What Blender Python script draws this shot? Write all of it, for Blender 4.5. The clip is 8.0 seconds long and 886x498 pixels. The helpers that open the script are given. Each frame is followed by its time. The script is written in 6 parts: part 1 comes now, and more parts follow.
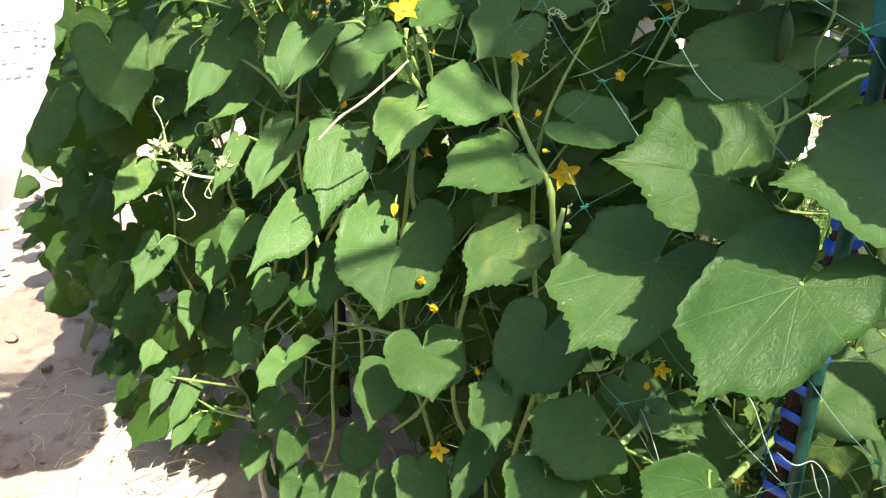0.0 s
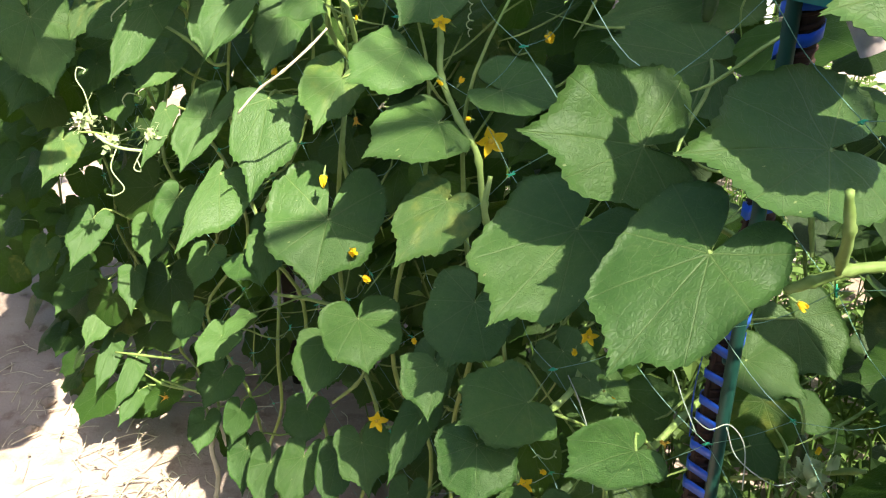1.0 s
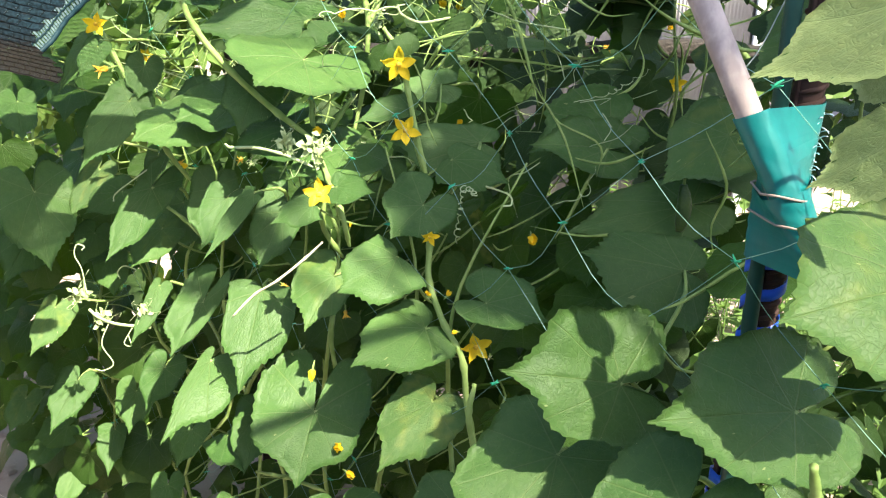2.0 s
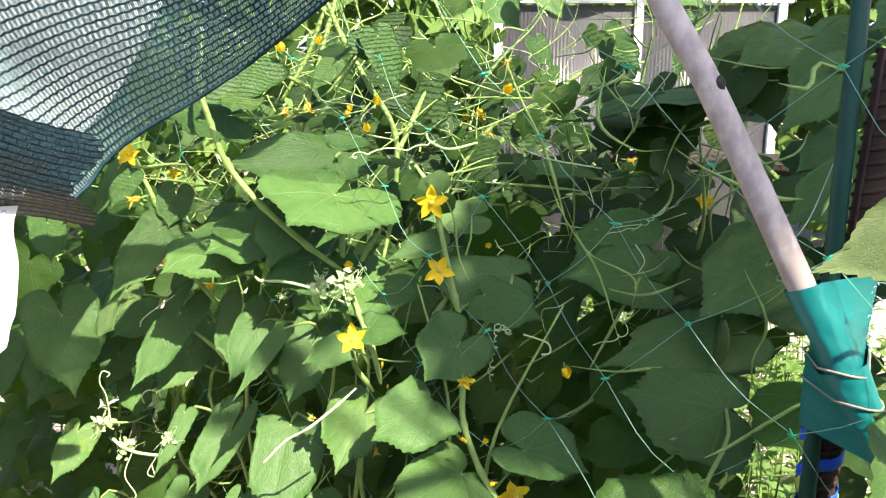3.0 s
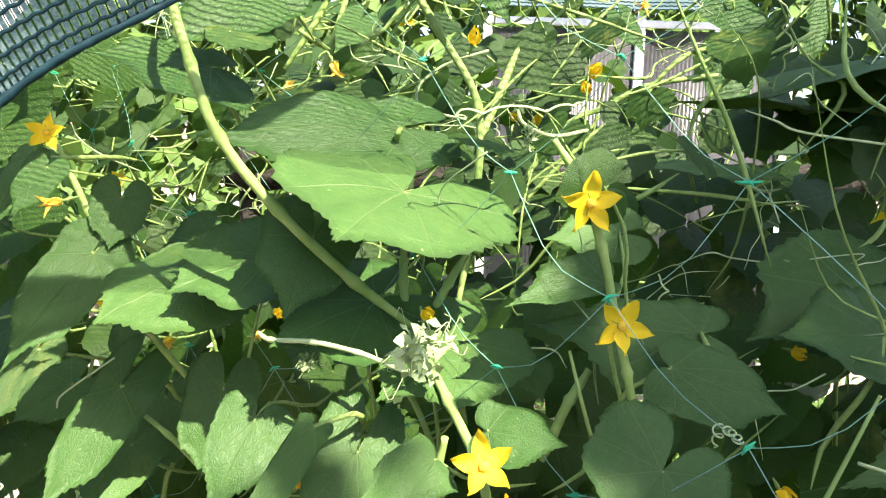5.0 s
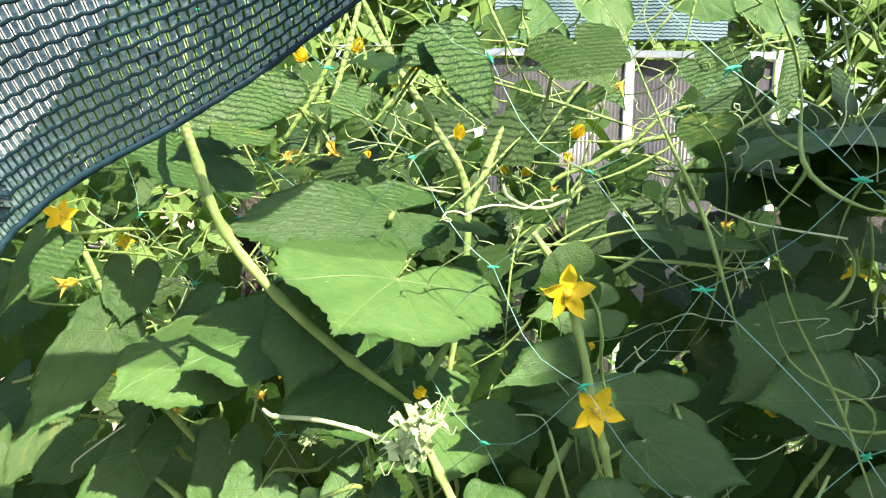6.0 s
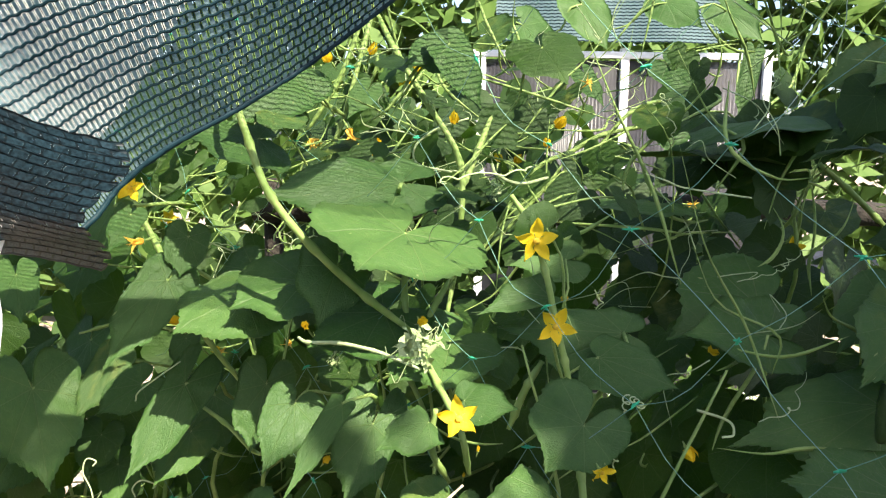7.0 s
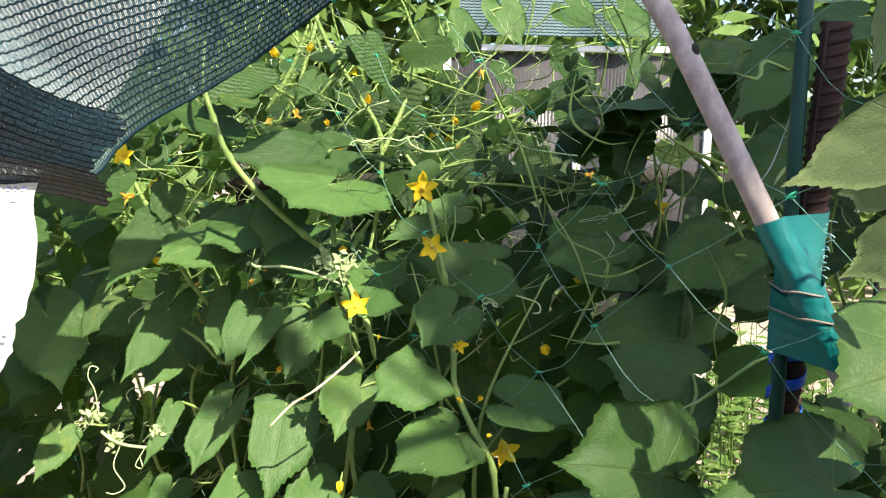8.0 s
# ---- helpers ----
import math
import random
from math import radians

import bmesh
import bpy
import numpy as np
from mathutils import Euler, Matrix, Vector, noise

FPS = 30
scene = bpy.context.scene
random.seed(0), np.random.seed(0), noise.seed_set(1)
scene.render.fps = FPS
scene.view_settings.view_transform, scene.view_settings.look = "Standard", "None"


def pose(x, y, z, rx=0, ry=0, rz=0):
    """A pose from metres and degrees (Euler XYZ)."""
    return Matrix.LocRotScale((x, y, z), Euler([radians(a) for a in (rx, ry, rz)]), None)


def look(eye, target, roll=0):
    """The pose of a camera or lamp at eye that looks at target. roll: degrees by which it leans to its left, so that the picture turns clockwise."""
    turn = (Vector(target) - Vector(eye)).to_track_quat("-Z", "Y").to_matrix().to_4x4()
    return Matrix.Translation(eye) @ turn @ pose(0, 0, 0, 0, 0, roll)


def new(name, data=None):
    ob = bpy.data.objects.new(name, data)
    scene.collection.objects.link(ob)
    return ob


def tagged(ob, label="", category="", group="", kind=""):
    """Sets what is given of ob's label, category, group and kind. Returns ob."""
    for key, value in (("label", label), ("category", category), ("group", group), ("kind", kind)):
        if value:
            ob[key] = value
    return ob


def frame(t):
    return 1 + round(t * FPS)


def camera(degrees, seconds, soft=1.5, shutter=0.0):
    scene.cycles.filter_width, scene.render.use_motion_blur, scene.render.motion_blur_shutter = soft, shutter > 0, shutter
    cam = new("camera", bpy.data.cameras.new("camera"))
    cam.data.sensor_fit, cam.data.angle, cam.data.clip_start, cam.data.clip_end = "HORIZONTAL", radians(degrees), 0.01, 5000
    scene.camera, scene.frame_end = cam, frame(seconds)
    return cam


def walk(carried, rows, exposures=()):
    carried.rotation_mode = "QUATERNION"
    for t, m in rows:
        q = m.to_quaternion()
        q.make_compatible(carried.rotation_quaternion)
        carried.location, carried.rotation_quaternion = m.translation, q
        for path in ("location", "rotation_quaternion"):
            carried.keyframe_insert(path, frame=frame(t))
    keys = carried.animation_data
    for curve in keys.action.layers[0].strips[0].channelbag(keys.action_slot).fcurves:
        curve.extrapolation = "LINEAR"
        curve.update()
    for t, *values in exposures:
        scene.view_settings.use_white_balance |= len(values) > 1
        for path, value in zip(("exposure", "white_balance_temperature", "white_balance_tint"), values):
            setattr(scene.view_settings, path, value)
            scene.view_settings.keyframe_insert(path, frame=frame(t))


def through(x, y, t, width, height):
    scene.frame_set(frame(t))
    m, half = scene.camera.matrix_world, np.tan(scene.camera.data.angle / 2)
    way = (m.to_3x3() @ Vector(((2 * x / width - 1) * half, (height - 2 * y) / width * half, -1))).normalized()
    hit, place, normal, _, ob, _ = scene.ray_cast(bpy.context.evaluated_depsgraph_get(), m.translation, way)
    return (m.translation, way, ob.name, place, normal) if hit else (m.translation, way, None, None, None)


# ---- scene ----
cam = camera(57.5, 8.0, soft=1.2)
PATH = [
    (0, (0.009, -0.006, 1.445), (-0.003, 1.828, 0.647), -0.4),
    (0.5, (0.024, -0.009, 1.397), (0.061, 1.754, 0.454), 0.5),
    (1, (0.054, 0.009, 1.454), (0.129, 1.798, 0.562), -0.9),
    (1.1, (0.061, 0.018, 1.478), (0.143, 1.836, 0.649), -1.7),
    (1.2, (0.066, 0.021, 1.504), (0.154, 1.862, 0.727), -1.8),
    (1.5, (0.06, 0.017, 1.539), (0.184, 1.886, 0.838), -1.2),
    (2, (0.049, 0.018, 1.575), (0.174, 1.912, 0.946), 0.9),
    (2.2, (0.048, 0.025, 1.593), (0.166, 1.943, 1.04), 1.2),
    (3.3, (-0.014, 0.093, 1.66), (0.076, 2.043, 1.226), -0.1),
    (3.5, (-0.053, 0.135, 1.645), (0.067, 2.089, 1.233), -0.0),
    (4, (-0.108, 0.338, 1.583), (0.075, 2.294, 1.209), 0.1),
    (4.2, (-0.118, 0.424, 1.558), (0.07, 2.384, 1.208), 0.6),
    (5.3, (-0.122, 0.547, 1.533), (0.11, 2.505, 1.199), 1.8),
    (5.5, (-0.121, 0.541, 1.555), (0.115, 2.5, 1.228), 1.7),
    (6, (-0.121, 0.498, 1.602), (0.11, 2.462, 1.304), 0.8),
    (6.5, (-0.141, 0.425, 1.591), (0.079, 2.391, 1.302), 0.8),
    (7, (-0.136, 0.295, 1.585), (0.083, 2.261, 1.29), 0.8),
    (7.5, (-0.095, 0.107, 1.585), (0.143, 2.07, 1.283), 0.4),
    (8, (-0.059, -0.047, 1.564), (0.188, 1.913, 1.252), 0.7),
]
EXPOSURE = [(0.0, 1.92), (0.5, 1.82), (1.0, 1.80), (2.0, 2.10), (3.5, 1.96), (5.5, 2.14), (6.5, 1.82), (7.0, 1.64), (8.0, 1.54)]
walk(cam, [(t, look(eye, target, roll)) for t, eye, target, roll in PATH], EXPOSURE)

# ---- light ----
SUN = Vector((0.32, -0.556, 0.766)).normalized()
world = bpy.data.worlds.new("sky")
scene.world = world
world.use_nodes = True
wn = world.node_tree.nodes
sky = wn.new("ShaderNodeTexSky")
sky.sky_type = "NISHITA"
sky.sun_disc = False
sky.air_density, sky.dust_density, sky.ozone_density = 0.85, 2.0, 0.8
sky.sun_elevation = math.asin(SUN.z)
sky.sun_rotation = math.atan2(SUN.x, SUN.y)
world.node_tree.links.new(sky.outputs[0], wn["Background"].inputs[0])
wn["Background"].inputs[1].default_value = 0.115
sun = new("sun", bpy.data.lights.new("sun", "SUN"))
sun.data.energy, sun.data.angle, sun.data.color = 5.6, radians(0.53), (1.0, 0.91, 0.74)
sun.matrix_world = look(SUN * 20, (0, 0, 0))


# ---- materials ----
class Nodes:
    """A short way to write node materials."""

    def __init__(self, name):
        self.mat = bpy.data.materials.new(name)
        self.mat.use_nodes = True
        self.tree = self.mat.node_tree
        self.shader = self.tree.nodes["Principled BSDF"]
        self.out = self.tree.nodes["Material Output"]

    def add(self, kind, ins=None, **props):
        node = self.tree.nodes.new("ShaderNode" + kind)
        for key, value in props.items():
            setattr(node, key, value)
        for key, value in (ins or {}).items():
            self.put(node.inputs[key], value)
        return node

    def put(self, socket, value):
        if isinstance(value, bpy.types.NodeSocket):
            self.tree.links.new(value, socket)
        elif isinstance(value, bpy.types.Node):
            self.tree.links.new(value.outputs[0], socket)
        else:
            socket.default_value = value

    def math(self, op, a, b=0.0, c=0.0):
        return self.add("Math", {0: a, 1: b, 2: c}, operation=op).outputs[0]

    def ramp(self, value, a, b, low=0.0, high=1.0):
        node = self.add("MapRange", {0: value, 1: a, 2: b, 3: low, 4: high}, interpolation_type="SMOOTHSTEP")
        return node.outputs[0]

    def mix(self, fac, a, b, blend="MIX"):
        node = self.add("Mix", data_type="RGBA", blend_type=blend)
        self.put(node.inputs[0], fac)
        self.put(node.inputs[6], a)
        self.put(node.inputs[7], b)
        return node.outputs[2]

    def noise(self, scale, detail=3.0, where=None, rough=0.55):
        ins = {"Scale": scale, "Detail": detail, "Roughness": rough}
        if where is not None:
            ins["Vector"] = where
        return self.add("TexNoise", ins).outputs[0]

    def place(self, which="Object"):
        return self.add("TexCoord").outputs[which]

    def bump(self, height, strength, distance=0.002):
        return self.add("Bump", {"Height": height, "Strength": strength, "Distance": distance}).outputs[0]

    def set(self, **values):
        for key, value in values.items():
            self.put(self.shader.inputs[key.replace("_", " ")], value)
        return self


def rgb(r, g, b):
    return (r, g, b, 1.0)


def leaf_material(name, dark, light, vein, shine=0.46, through=0.16, glow=(0.22, 0.30, 0.02), down=0.03):
    n = Nodes(name)
    uv = n.place("UV")
    xyz = n.add("SeparateXYZ", {0: uv})
    x, y = xyz.outputs[0], xyz.outputs[1]
    away = n.math("SQRT", n.math("ADD", n.math("MULTIPLY", x, x), n.math("MULTIPLY", y, y)))
    turn = n.math("ABSOLUTE", n.math("ARCTAN2", x, y))
    near = None
    for a in (0.0, 0.60, 1.28, 2.05):
        off = n.math("MULTIPLY", n.math("ABSOLUTE", n.math("SUBTRACT", turn, a)), away)
        near = off if near is None else n.math("MINIMUM", near, off)
    main = n.ramp(n.math("ADD", near, n.math("MULTIPLY", away, 0.004)), 0.002, 0.011, 0.80, 0.0)
    drift = n.add("VectorMath", {0: n.add("TexNoise", {"Vector": uv, "Scale": 4.0}).outputs[1], 1: (0.14, 0.14, 0.14)}, operation="MULTIPLY")
    wob = n.add("VectorMath", {0: uv, 1: drift.outputs[0]}, operation="ADD")
    cells = n.add("TexVoronoi", {"Vector": wob.outputs[0], "Scale": 8.5}, feature="DISTANCE_TO_EDGE").outputs[0]
    fine = n.add("TexVoronoi", {"Vector": wob.outputs[0], "Scale": 24.0}, feature="DISTANCE_TO_EDGE").outputs[0]
    side = n.ramp(cells, 0.0, 0.036, 0.30, 0.0)
    net = n.math("MAXIMUM", main, side)
    own = n.add("ObjectInfo").outputs["Random"]
    patch = n.noise(3.0, 4.0, uv)
    body = n.mix(n.math("ADD", n.math("MULTIPLY", own, 0.6), n.math("MULTIPLY", patch, 0.5)), rgb(*dark), rgb(*light))
    old = n.math("MULTIPLY", n.ramp(own, 0.86, 1.0), n.ramp(patch, 0.45, 0.7))
    body = n.mix(n.math("MULTIPLY", old, 0.45), body, rgb(0.20, 0.22, 0.04))
    blot = n.ramp(n.noise(11.0, 3.0, uv), 0.40, 0.66)
    body = n.mix(n.math("MULTIPLY", blot, 0.30), body, n.mix(1.0, body, rgb(1.5, 1.32, 1.35), "MULTIPLY"))
    spots = n.ramp(n.noise(38.0, 2.0, uv), 0.62, 0.78)
    body = n.mix(n.math("MULTIPLY", spots, 0.30), body, rgb(0.16, 0.22, 0.08))
    body = n.mix(n.math("MULTIPLY", net, 0.50), body, rgb(*vein))
    high = n.math("SUBTRACT", n.math("MULTIPLY", n.ramp(fine, 0.0, 0.25), 0.22), n.math("MULTIPLY", net, 1.0))
    high = n.math("ADD", high, n.math("MULTIPLY", n.noise(26.0, 3.0, uv), 0.35))
    high = n.math("ADD", high, n.math("MULTIPLY", n.noise(9.0, 2.0, uv), 0.9))
    normal = n.bump(high, 0.42, 0.0020)
    n.set(Base_Color=body, Roughness=shine, Normal=normal, Specular_IOR_Level=0.24)
    n.set(Sheen_Weight=down, Sheen_Roughness=0.45, Sheen_Tint=rgb(0.86, 0.95, 0.84))
    lit = n.mix(0.6, n.mix(1.0, body, rgb(1.9, 1.9, 0.9), "MULTIPLY"), rgb(*glow))
    back = n.add("BsdfTranslucent", {"Color": lit, "Normal": normal})
    both = n.add("MixShader", {0: through, 1: n.shader.outputs[0], 2: back.outputs[0]})
    n.put(n.out.inputs[0], both)
    return n.mat


def plain_material(name, colour, other, scale=20.0, rough=0.7, bump=0.3, depth=0.001, metal=0.0, spec=0.4, where="Object"):
    n = Nodes(name)
    at = n.place(where)
    big, small = n.noise(scale * 0.25, 3.0, at), n.noise(scale * 2.5, 4.0, at)
    fac = n.ramp(n.math("ADD", n.math("MULTIPLY", big, 0.65), n.math("MULTIPLY", small, 0.35)), 0.32, 0.68)
    n.set(Base_Color=n.mix(fac, rgb(*colour), rgb(*other)), Metallic=metal, Specular_IOR_Level=spec)
    n.set(Roughness=n.ramp(small, 0.2, 0.8, rough - 0.1, min(1.0, rough + 0.12)), Normal=n.bump(small, bump, depth))
    return n.mat


def soft_material(name, colour, other, scale, through, glow, rough=0.6):
    """A thin plant or plastic skin that lets light through."""
    n = Nodes(name)
    at = n.place()
    fac = n.ramp(n.noise(scale, 3.0, at), 0.3, 0.7)
    own = n.add("ObjectInfo").outputs["Random"]
    body = n.mix(fac, rgb(*colour), rgb(*other))
    body = n.mix(n.math("MULTIPLY", own, 0.4), body, rgb(*other))
    n.set(Base_Color=body, Roughness=rough, Normal=n.bump(n.noise(scale * 4, 3.0, at), 0.3, 0.001), Specular_IOR_Level=0.3)
    back = n.add("BsdfTranslucent", {"Color": rgb(*glow)})
    n.put(n.out.inputs[0], n.add("MixShader", {0: through, 1: n.shader.outputs[0], 2: back.outputs[0]}))
    return n.mat


LEAF = leaf_material("cucumber_leaf", (0.027, 0.076, 0.016), (0.064, 0.129, 0.033), (0.14, 0.19, 0.07), 0.50, 0.24, (0.16, 0.40, 0.02))
# inner and far leaves: cucumber leaf darkened, the shade of the gaps in its colour
SHADED_INNER_LEAF = leaf_material("shaded_inner_leaf", (0.012, 0.038, 0.005), (0.034, 0.076, 0.012), (0.10, 0.15, 0.05), 0.52, 0.24, (0.16, 0.40, 0.02), 0.0)
UNDERSIDE = leaf_material("leaf_underside", (0.110, 0.165, 0.060), (0.170, 0.225, 0.090), (0.25, 0.31, 0.14), 0.6, 0.35, (0.5, 0.65, 0.15))
SHADED_FAR_LEAF = leaf_material("shaded_far_leaf", (0.010, 0.030, 0.005), (0.024, 0.056, 0.010), (0.08, 0.12, 0.04), 0.55, 0.12, (0.14, 0.30, 0.02), 0.0)
STEM = soft_material("stem_skin", (0.17, 0.27, 0.06), (0.28, 0.39, 0.12), 40.0, 0.12, (0.2, 0.3, 0.06))
DRY = plain_material("dry_stalk", (0.42, 0.38, 0.26), (0.62, 0.57, 0.42), 60.0, 0.8)
TENDRIL = soft_material("tendril_skin", (0.36, 0.46, 0.22), (0.46, 0.55, 0.30), 60.0, 0.2, (0.5, 0.6, 0.3))
BUD = soft_material("young_shoot", (0.24, 0.34, 0.13), (0.42, 0.50, 0.27), 60.0, 0.25, (0.4, 0.5, 0.2), 0.8)
PETAL = soft_material("petal", (0.88, 0.58, 0.012), (0.92, 0.70, 0.03), 60.0, 0.4, (0.9, 0.66, 0.03), 0.55)
WILT = soft_material("wilted_petal", (0.80, 0.46, 0.03), (0.84, 0.60, 0.12), 60.0, 0.3, (0.8, 0.5, 0.1), 0.7)
CORE = plain_material("flower_core", (0.75, 0.50, 0.04), (0.62, 0.38, 0.03), 300.0, 0.8)
FRUIT = plain_material("cucumber_skin", (0.018, 0.048, 0.010), (0.05, 0.09, 0.022), 120.0, 0.5, 0.6, 0.002)
TWINE = plain_material("pale_twine", (0.40, 0.42, 0.36), (0.30, 0.40, 0.32), 90.0, 0.7)
KNOT = plain_material("green_knot", (0.02, 0.33, 0.16), (0.03, 0.42, 0.22), 90.0, 0.55)
GREEN_PLASTIC = plain_material("green_plastic", (0.008, 0.045, 0.035), (0.012, 0.06, 0.045), 60.0, 0.4, 0.15)
RUST = plain_material("rusty_steel", (0.030, 0.016, 0.013), (0.062, 0.032, 0.024), 70.0, 0.85, 0.8, 0.001, 0.2)
BLUE_TAPE = plain_material("blue_tape", (0.010, 0.07, 0.50), (0.02, 0.11, 0.62), 40.0, 0.35, 0.2)
TEAL = plain_material("teal_tape", (0.003, 0.13, 0.13), (0.005, 0.19, 0.18), 30.0, 0.45, 0.35)
BARK = plain_material("dark_bark", (0.020, 0.017, 0.014), (0.05, 0.042, 0.035), 40.0, 0.9, 0.9, 0.006)


def soil_material():
    n = Nodes("dry_soil")
    at = n.place()
    big, mid, small = n.noise(1.6, 5.0, at), n.noise(14.0, 5.0, at), n.noise(120.0, 4.0, at)
    body = n.mix(n.ramp(big, 0.35, 0.65), rgb(0.28, 0.215, 0.175), rgb(0.41, 0.335, 0.285))
    body = n.mix(n.math("MULTIPLY", n.ramp(mid, 0.5, 0.72), 0.6), body, rgb(0.17, 0.108, 0.08))
    body = n.mix(n.math("MULTIPLY", n.ramp(small, 0.58, 0.75), 0.5), body, rgb(0.56, 0.46, 0.38))
    high = n.math("ADD", n.math("MULTIPLY", mid, 1.0), n.math("MULTIPLY", small, 0.35))
    n.set(Base_Color=body, Roughness=0.95, Normal=n.bump(high, 0.8, 0.012), Specular_IOR_Level=0.15)
    return n.mat


def sack_material():
    """White woven plastic with faded blue print in short bars."""
    n = Nodes("white_woven_plastic")
    uv = n.place("UV")
    dirt = n.ramp(n.noise(9.0, 4.0, uv), 0.45, 0.75)
    body = n.mix(n.math("MULTIPLY", dirt, 0.35), rgb(0.86, 0.86, 0.86), rgb(0.66, 0.64, 0.62))
    n.set(Base_Color=body, Roughness=0.5, Normal=n.bump(n.noise(14.0, 5.0, uv), 0.5, 0.006))
    back = n.add("BsdfTranslucent", {"Color": rgb(0.8, 0.79, 0.77)})
    n.put(n.out.inputs[0], n.add("MixShader", {0: 0.55, 1: n.shader.outputs[0], 2: back.outputs[0]}))
    return n.mat


SOIL, SACK = soil_material(), sack_material()
PRINT = plain_material("faded_blue_print", (0.20, 0.24, 0.50), (0.42, 0.45, 0.62), 120.0, 0.6)
NET_DARK = plain_material("shade_cloth_cord", (0.004, 0.018, 0.026), (0.008, 0.030, 0.040), 200.0, 0.55, 0.1, spec=0.2)
NET_TAPE = soft_material("shade_cloth_tape", (0.018, 0.062, 0.075), (0.30, 0.40, 0.43), 330.0, 0.40, (0.24, 0.36, 0.40), 0.4)
# tape and cord of the crumpled corner, darkened to hold the shade in its folds
SHADED_TAPE = soft_material("shaded_corner_tape", (0.003, 0.008, 0.012), (0.020, 0.044, 0.060), 300.0, 0.05, (0.02, 0.04, 0.05), 0.35)
SHADED_CORD = soft_material("shaded_corner_cord", (0.001, 0.004, 0.006), (0.005, 0.015, 0.021), 260.0, 0.05, (0.01, 0.02, 0.025), 0.45)
STRAW = plain_material("straw", (0.55, 0.47, 0.32), (0.70, 0.62, 0.45), 50.0, 0.8)
CLOD = plain_material("soil_clod", (0.22, 0.165, 0.13), (0.36, 0.29, 0.235), 60.0, 0.95, 0.9, 0.004)


def panel_material():
    """Twin-wall sheet: cloudy, with fine upright ribs."""
    n = Nodes("cloudy_twin_wall_sheet")
    at = n.place()
    ribs = n.math("SINE", n.math("MULTIPLY", n.add("SeparateXYZ", {0: at}).outputs[0], 314.0))
    cloud = n.ramp(n.noise(1.6, 4.0, at), 0.3, 0.7)
    body = n.mix(cloud, rgb(0.075, 0.072, 0.082), rgb(0.125, 0.12, 0.135))
    n.set(Base_Color=body, Roughness=0.3, Normal=n.bump(ribs, 0.4, 0.003), Transmission_Weight=0.0)
    see = n.add("BsdfTransparent", {"Color": rgb(0.8, 0.82, 0.86)})
    glow = n.add("BsdfTranslucent", {"Color": rgb(0.10, 0.10, 0.11)})
    half = n.add("MixShader", {0: 0.45, 1: n.shader.outputs[0], 2: glow.outputs[0]})
    n.put(n.out.inputs[0], n.add("MixShader", {0: 0.25, 1: half.outputs[0], 2: see.outputs[0]}))
    return n.mat


PANEL = panel_material()
WHITE_FRAME = plain_material("white_frame_paint", (0.74, 0.74, 0.76), (0.62, 0.62, 0.65), 15.0, 0.5, 0.2)


# ---- building tools ----
def part(name, bm, material, parent, label=""):
    """Links a bmesh, or a mesh that alike pieces share, as one object under a thing or a part."""
    if isinstance(bm, bmesh.types.BMesh):
        mesh = bpy.data.meshes.new(name)
        bm.to_mesh(mesh)
        bm.free()
        mesh.materials.append(material)
        for poly in mesh.polygons:
            poly.use_smooth = True
    else:
        mesh = bm
    ob = new(name, mesh)
    if parent is not None:
        ob.parent = parent
    return tagged(ob, label) if label else ob


def thing(name, label, category, at=(0, 0, 0), group="", kind=""):
    ob = new(name)
    ob.empty_display_size = 0.05
    ob.location = at
    return tagged(ob, label, category, group, kind)


def mesh_of(name, verts, faces, material, smooth=True):
    mesh = bpy.data.meshes.new(name)
    mesh.from_pydata([tuple(v) for v in verts], [], faces)
    mesh.materials.append(material)
    if smooth:
        mesh.polygons.foreach_set("use_smooth", [True] * len(mesh.polygons))
    mesh.update()
    return mesh


def spline(points, count):
    """Points along a smooth curve through the given ones."""
    p = [Vector(v) for v in points]
    p = [2 * p[0] - p[1]] + p + [2 * p[-1] - p[-2]]
    out = []
    spans = len(p) - 3
    for i in range(count):
        s = i / (count - 1) * spans
        k = min(int(s), spans - 1)
        f = s - k
        a, b, c, d = p[k : k + 4]
        out.append(0.5 * (2 * b + (c - a) * f + (2 * a - 5 * b + 4 * c - d) * f * f + (3 * b - a - 3 * c + d) * f**3))
    return out


def tube(points, radii, sides=6, rough=0.0, cap=True):
    """Vertices and faces of a tube along points; one radius, or one a point."""
    if not isinstance(radii, (list, tuple)):
        radii = [radii] * len(points)
    verts, faces = [], []
    side = None
    for i, p in enumerate(points):
        way = (points[min(i + 1, len(points) - 1)] - points[max(i - 1, 0)]).normalized()
        if side is None:
            side = way.orthogonal().normalized()
        side = (side - way * side.dot(way)).normalized()
        up = way.cross(side)
        for k in range(sides):
            a = 2 * math.pi * k / sides
            r = radii[i] * (1 + rough * (random.random() - 0.5))
            verts.append(p + r * (math.cos(a) * side + math.sin(a) * up))
    for i in range(len(points) - 1):
        for k in range(sides):
            k2 = (k + 1) % sides
            faces.append((i * sides + k, i * sides + k2, (i + 1) * sides + k2, (i + 1) * sides + k))
    if cap:
        faces.append(tuple(reversed(range(sides))))
        faces.append(tuple(range((len(points) - 1) * sides, len(points) * sides)))
    return verts, faces


def joined(pieces):
    verts, faces = [], []
    for v, f in pieces:
        k = len(verts)
        verts += v
        faces += [tuple(i + k for i in face) for face in f]
    return verts, faces


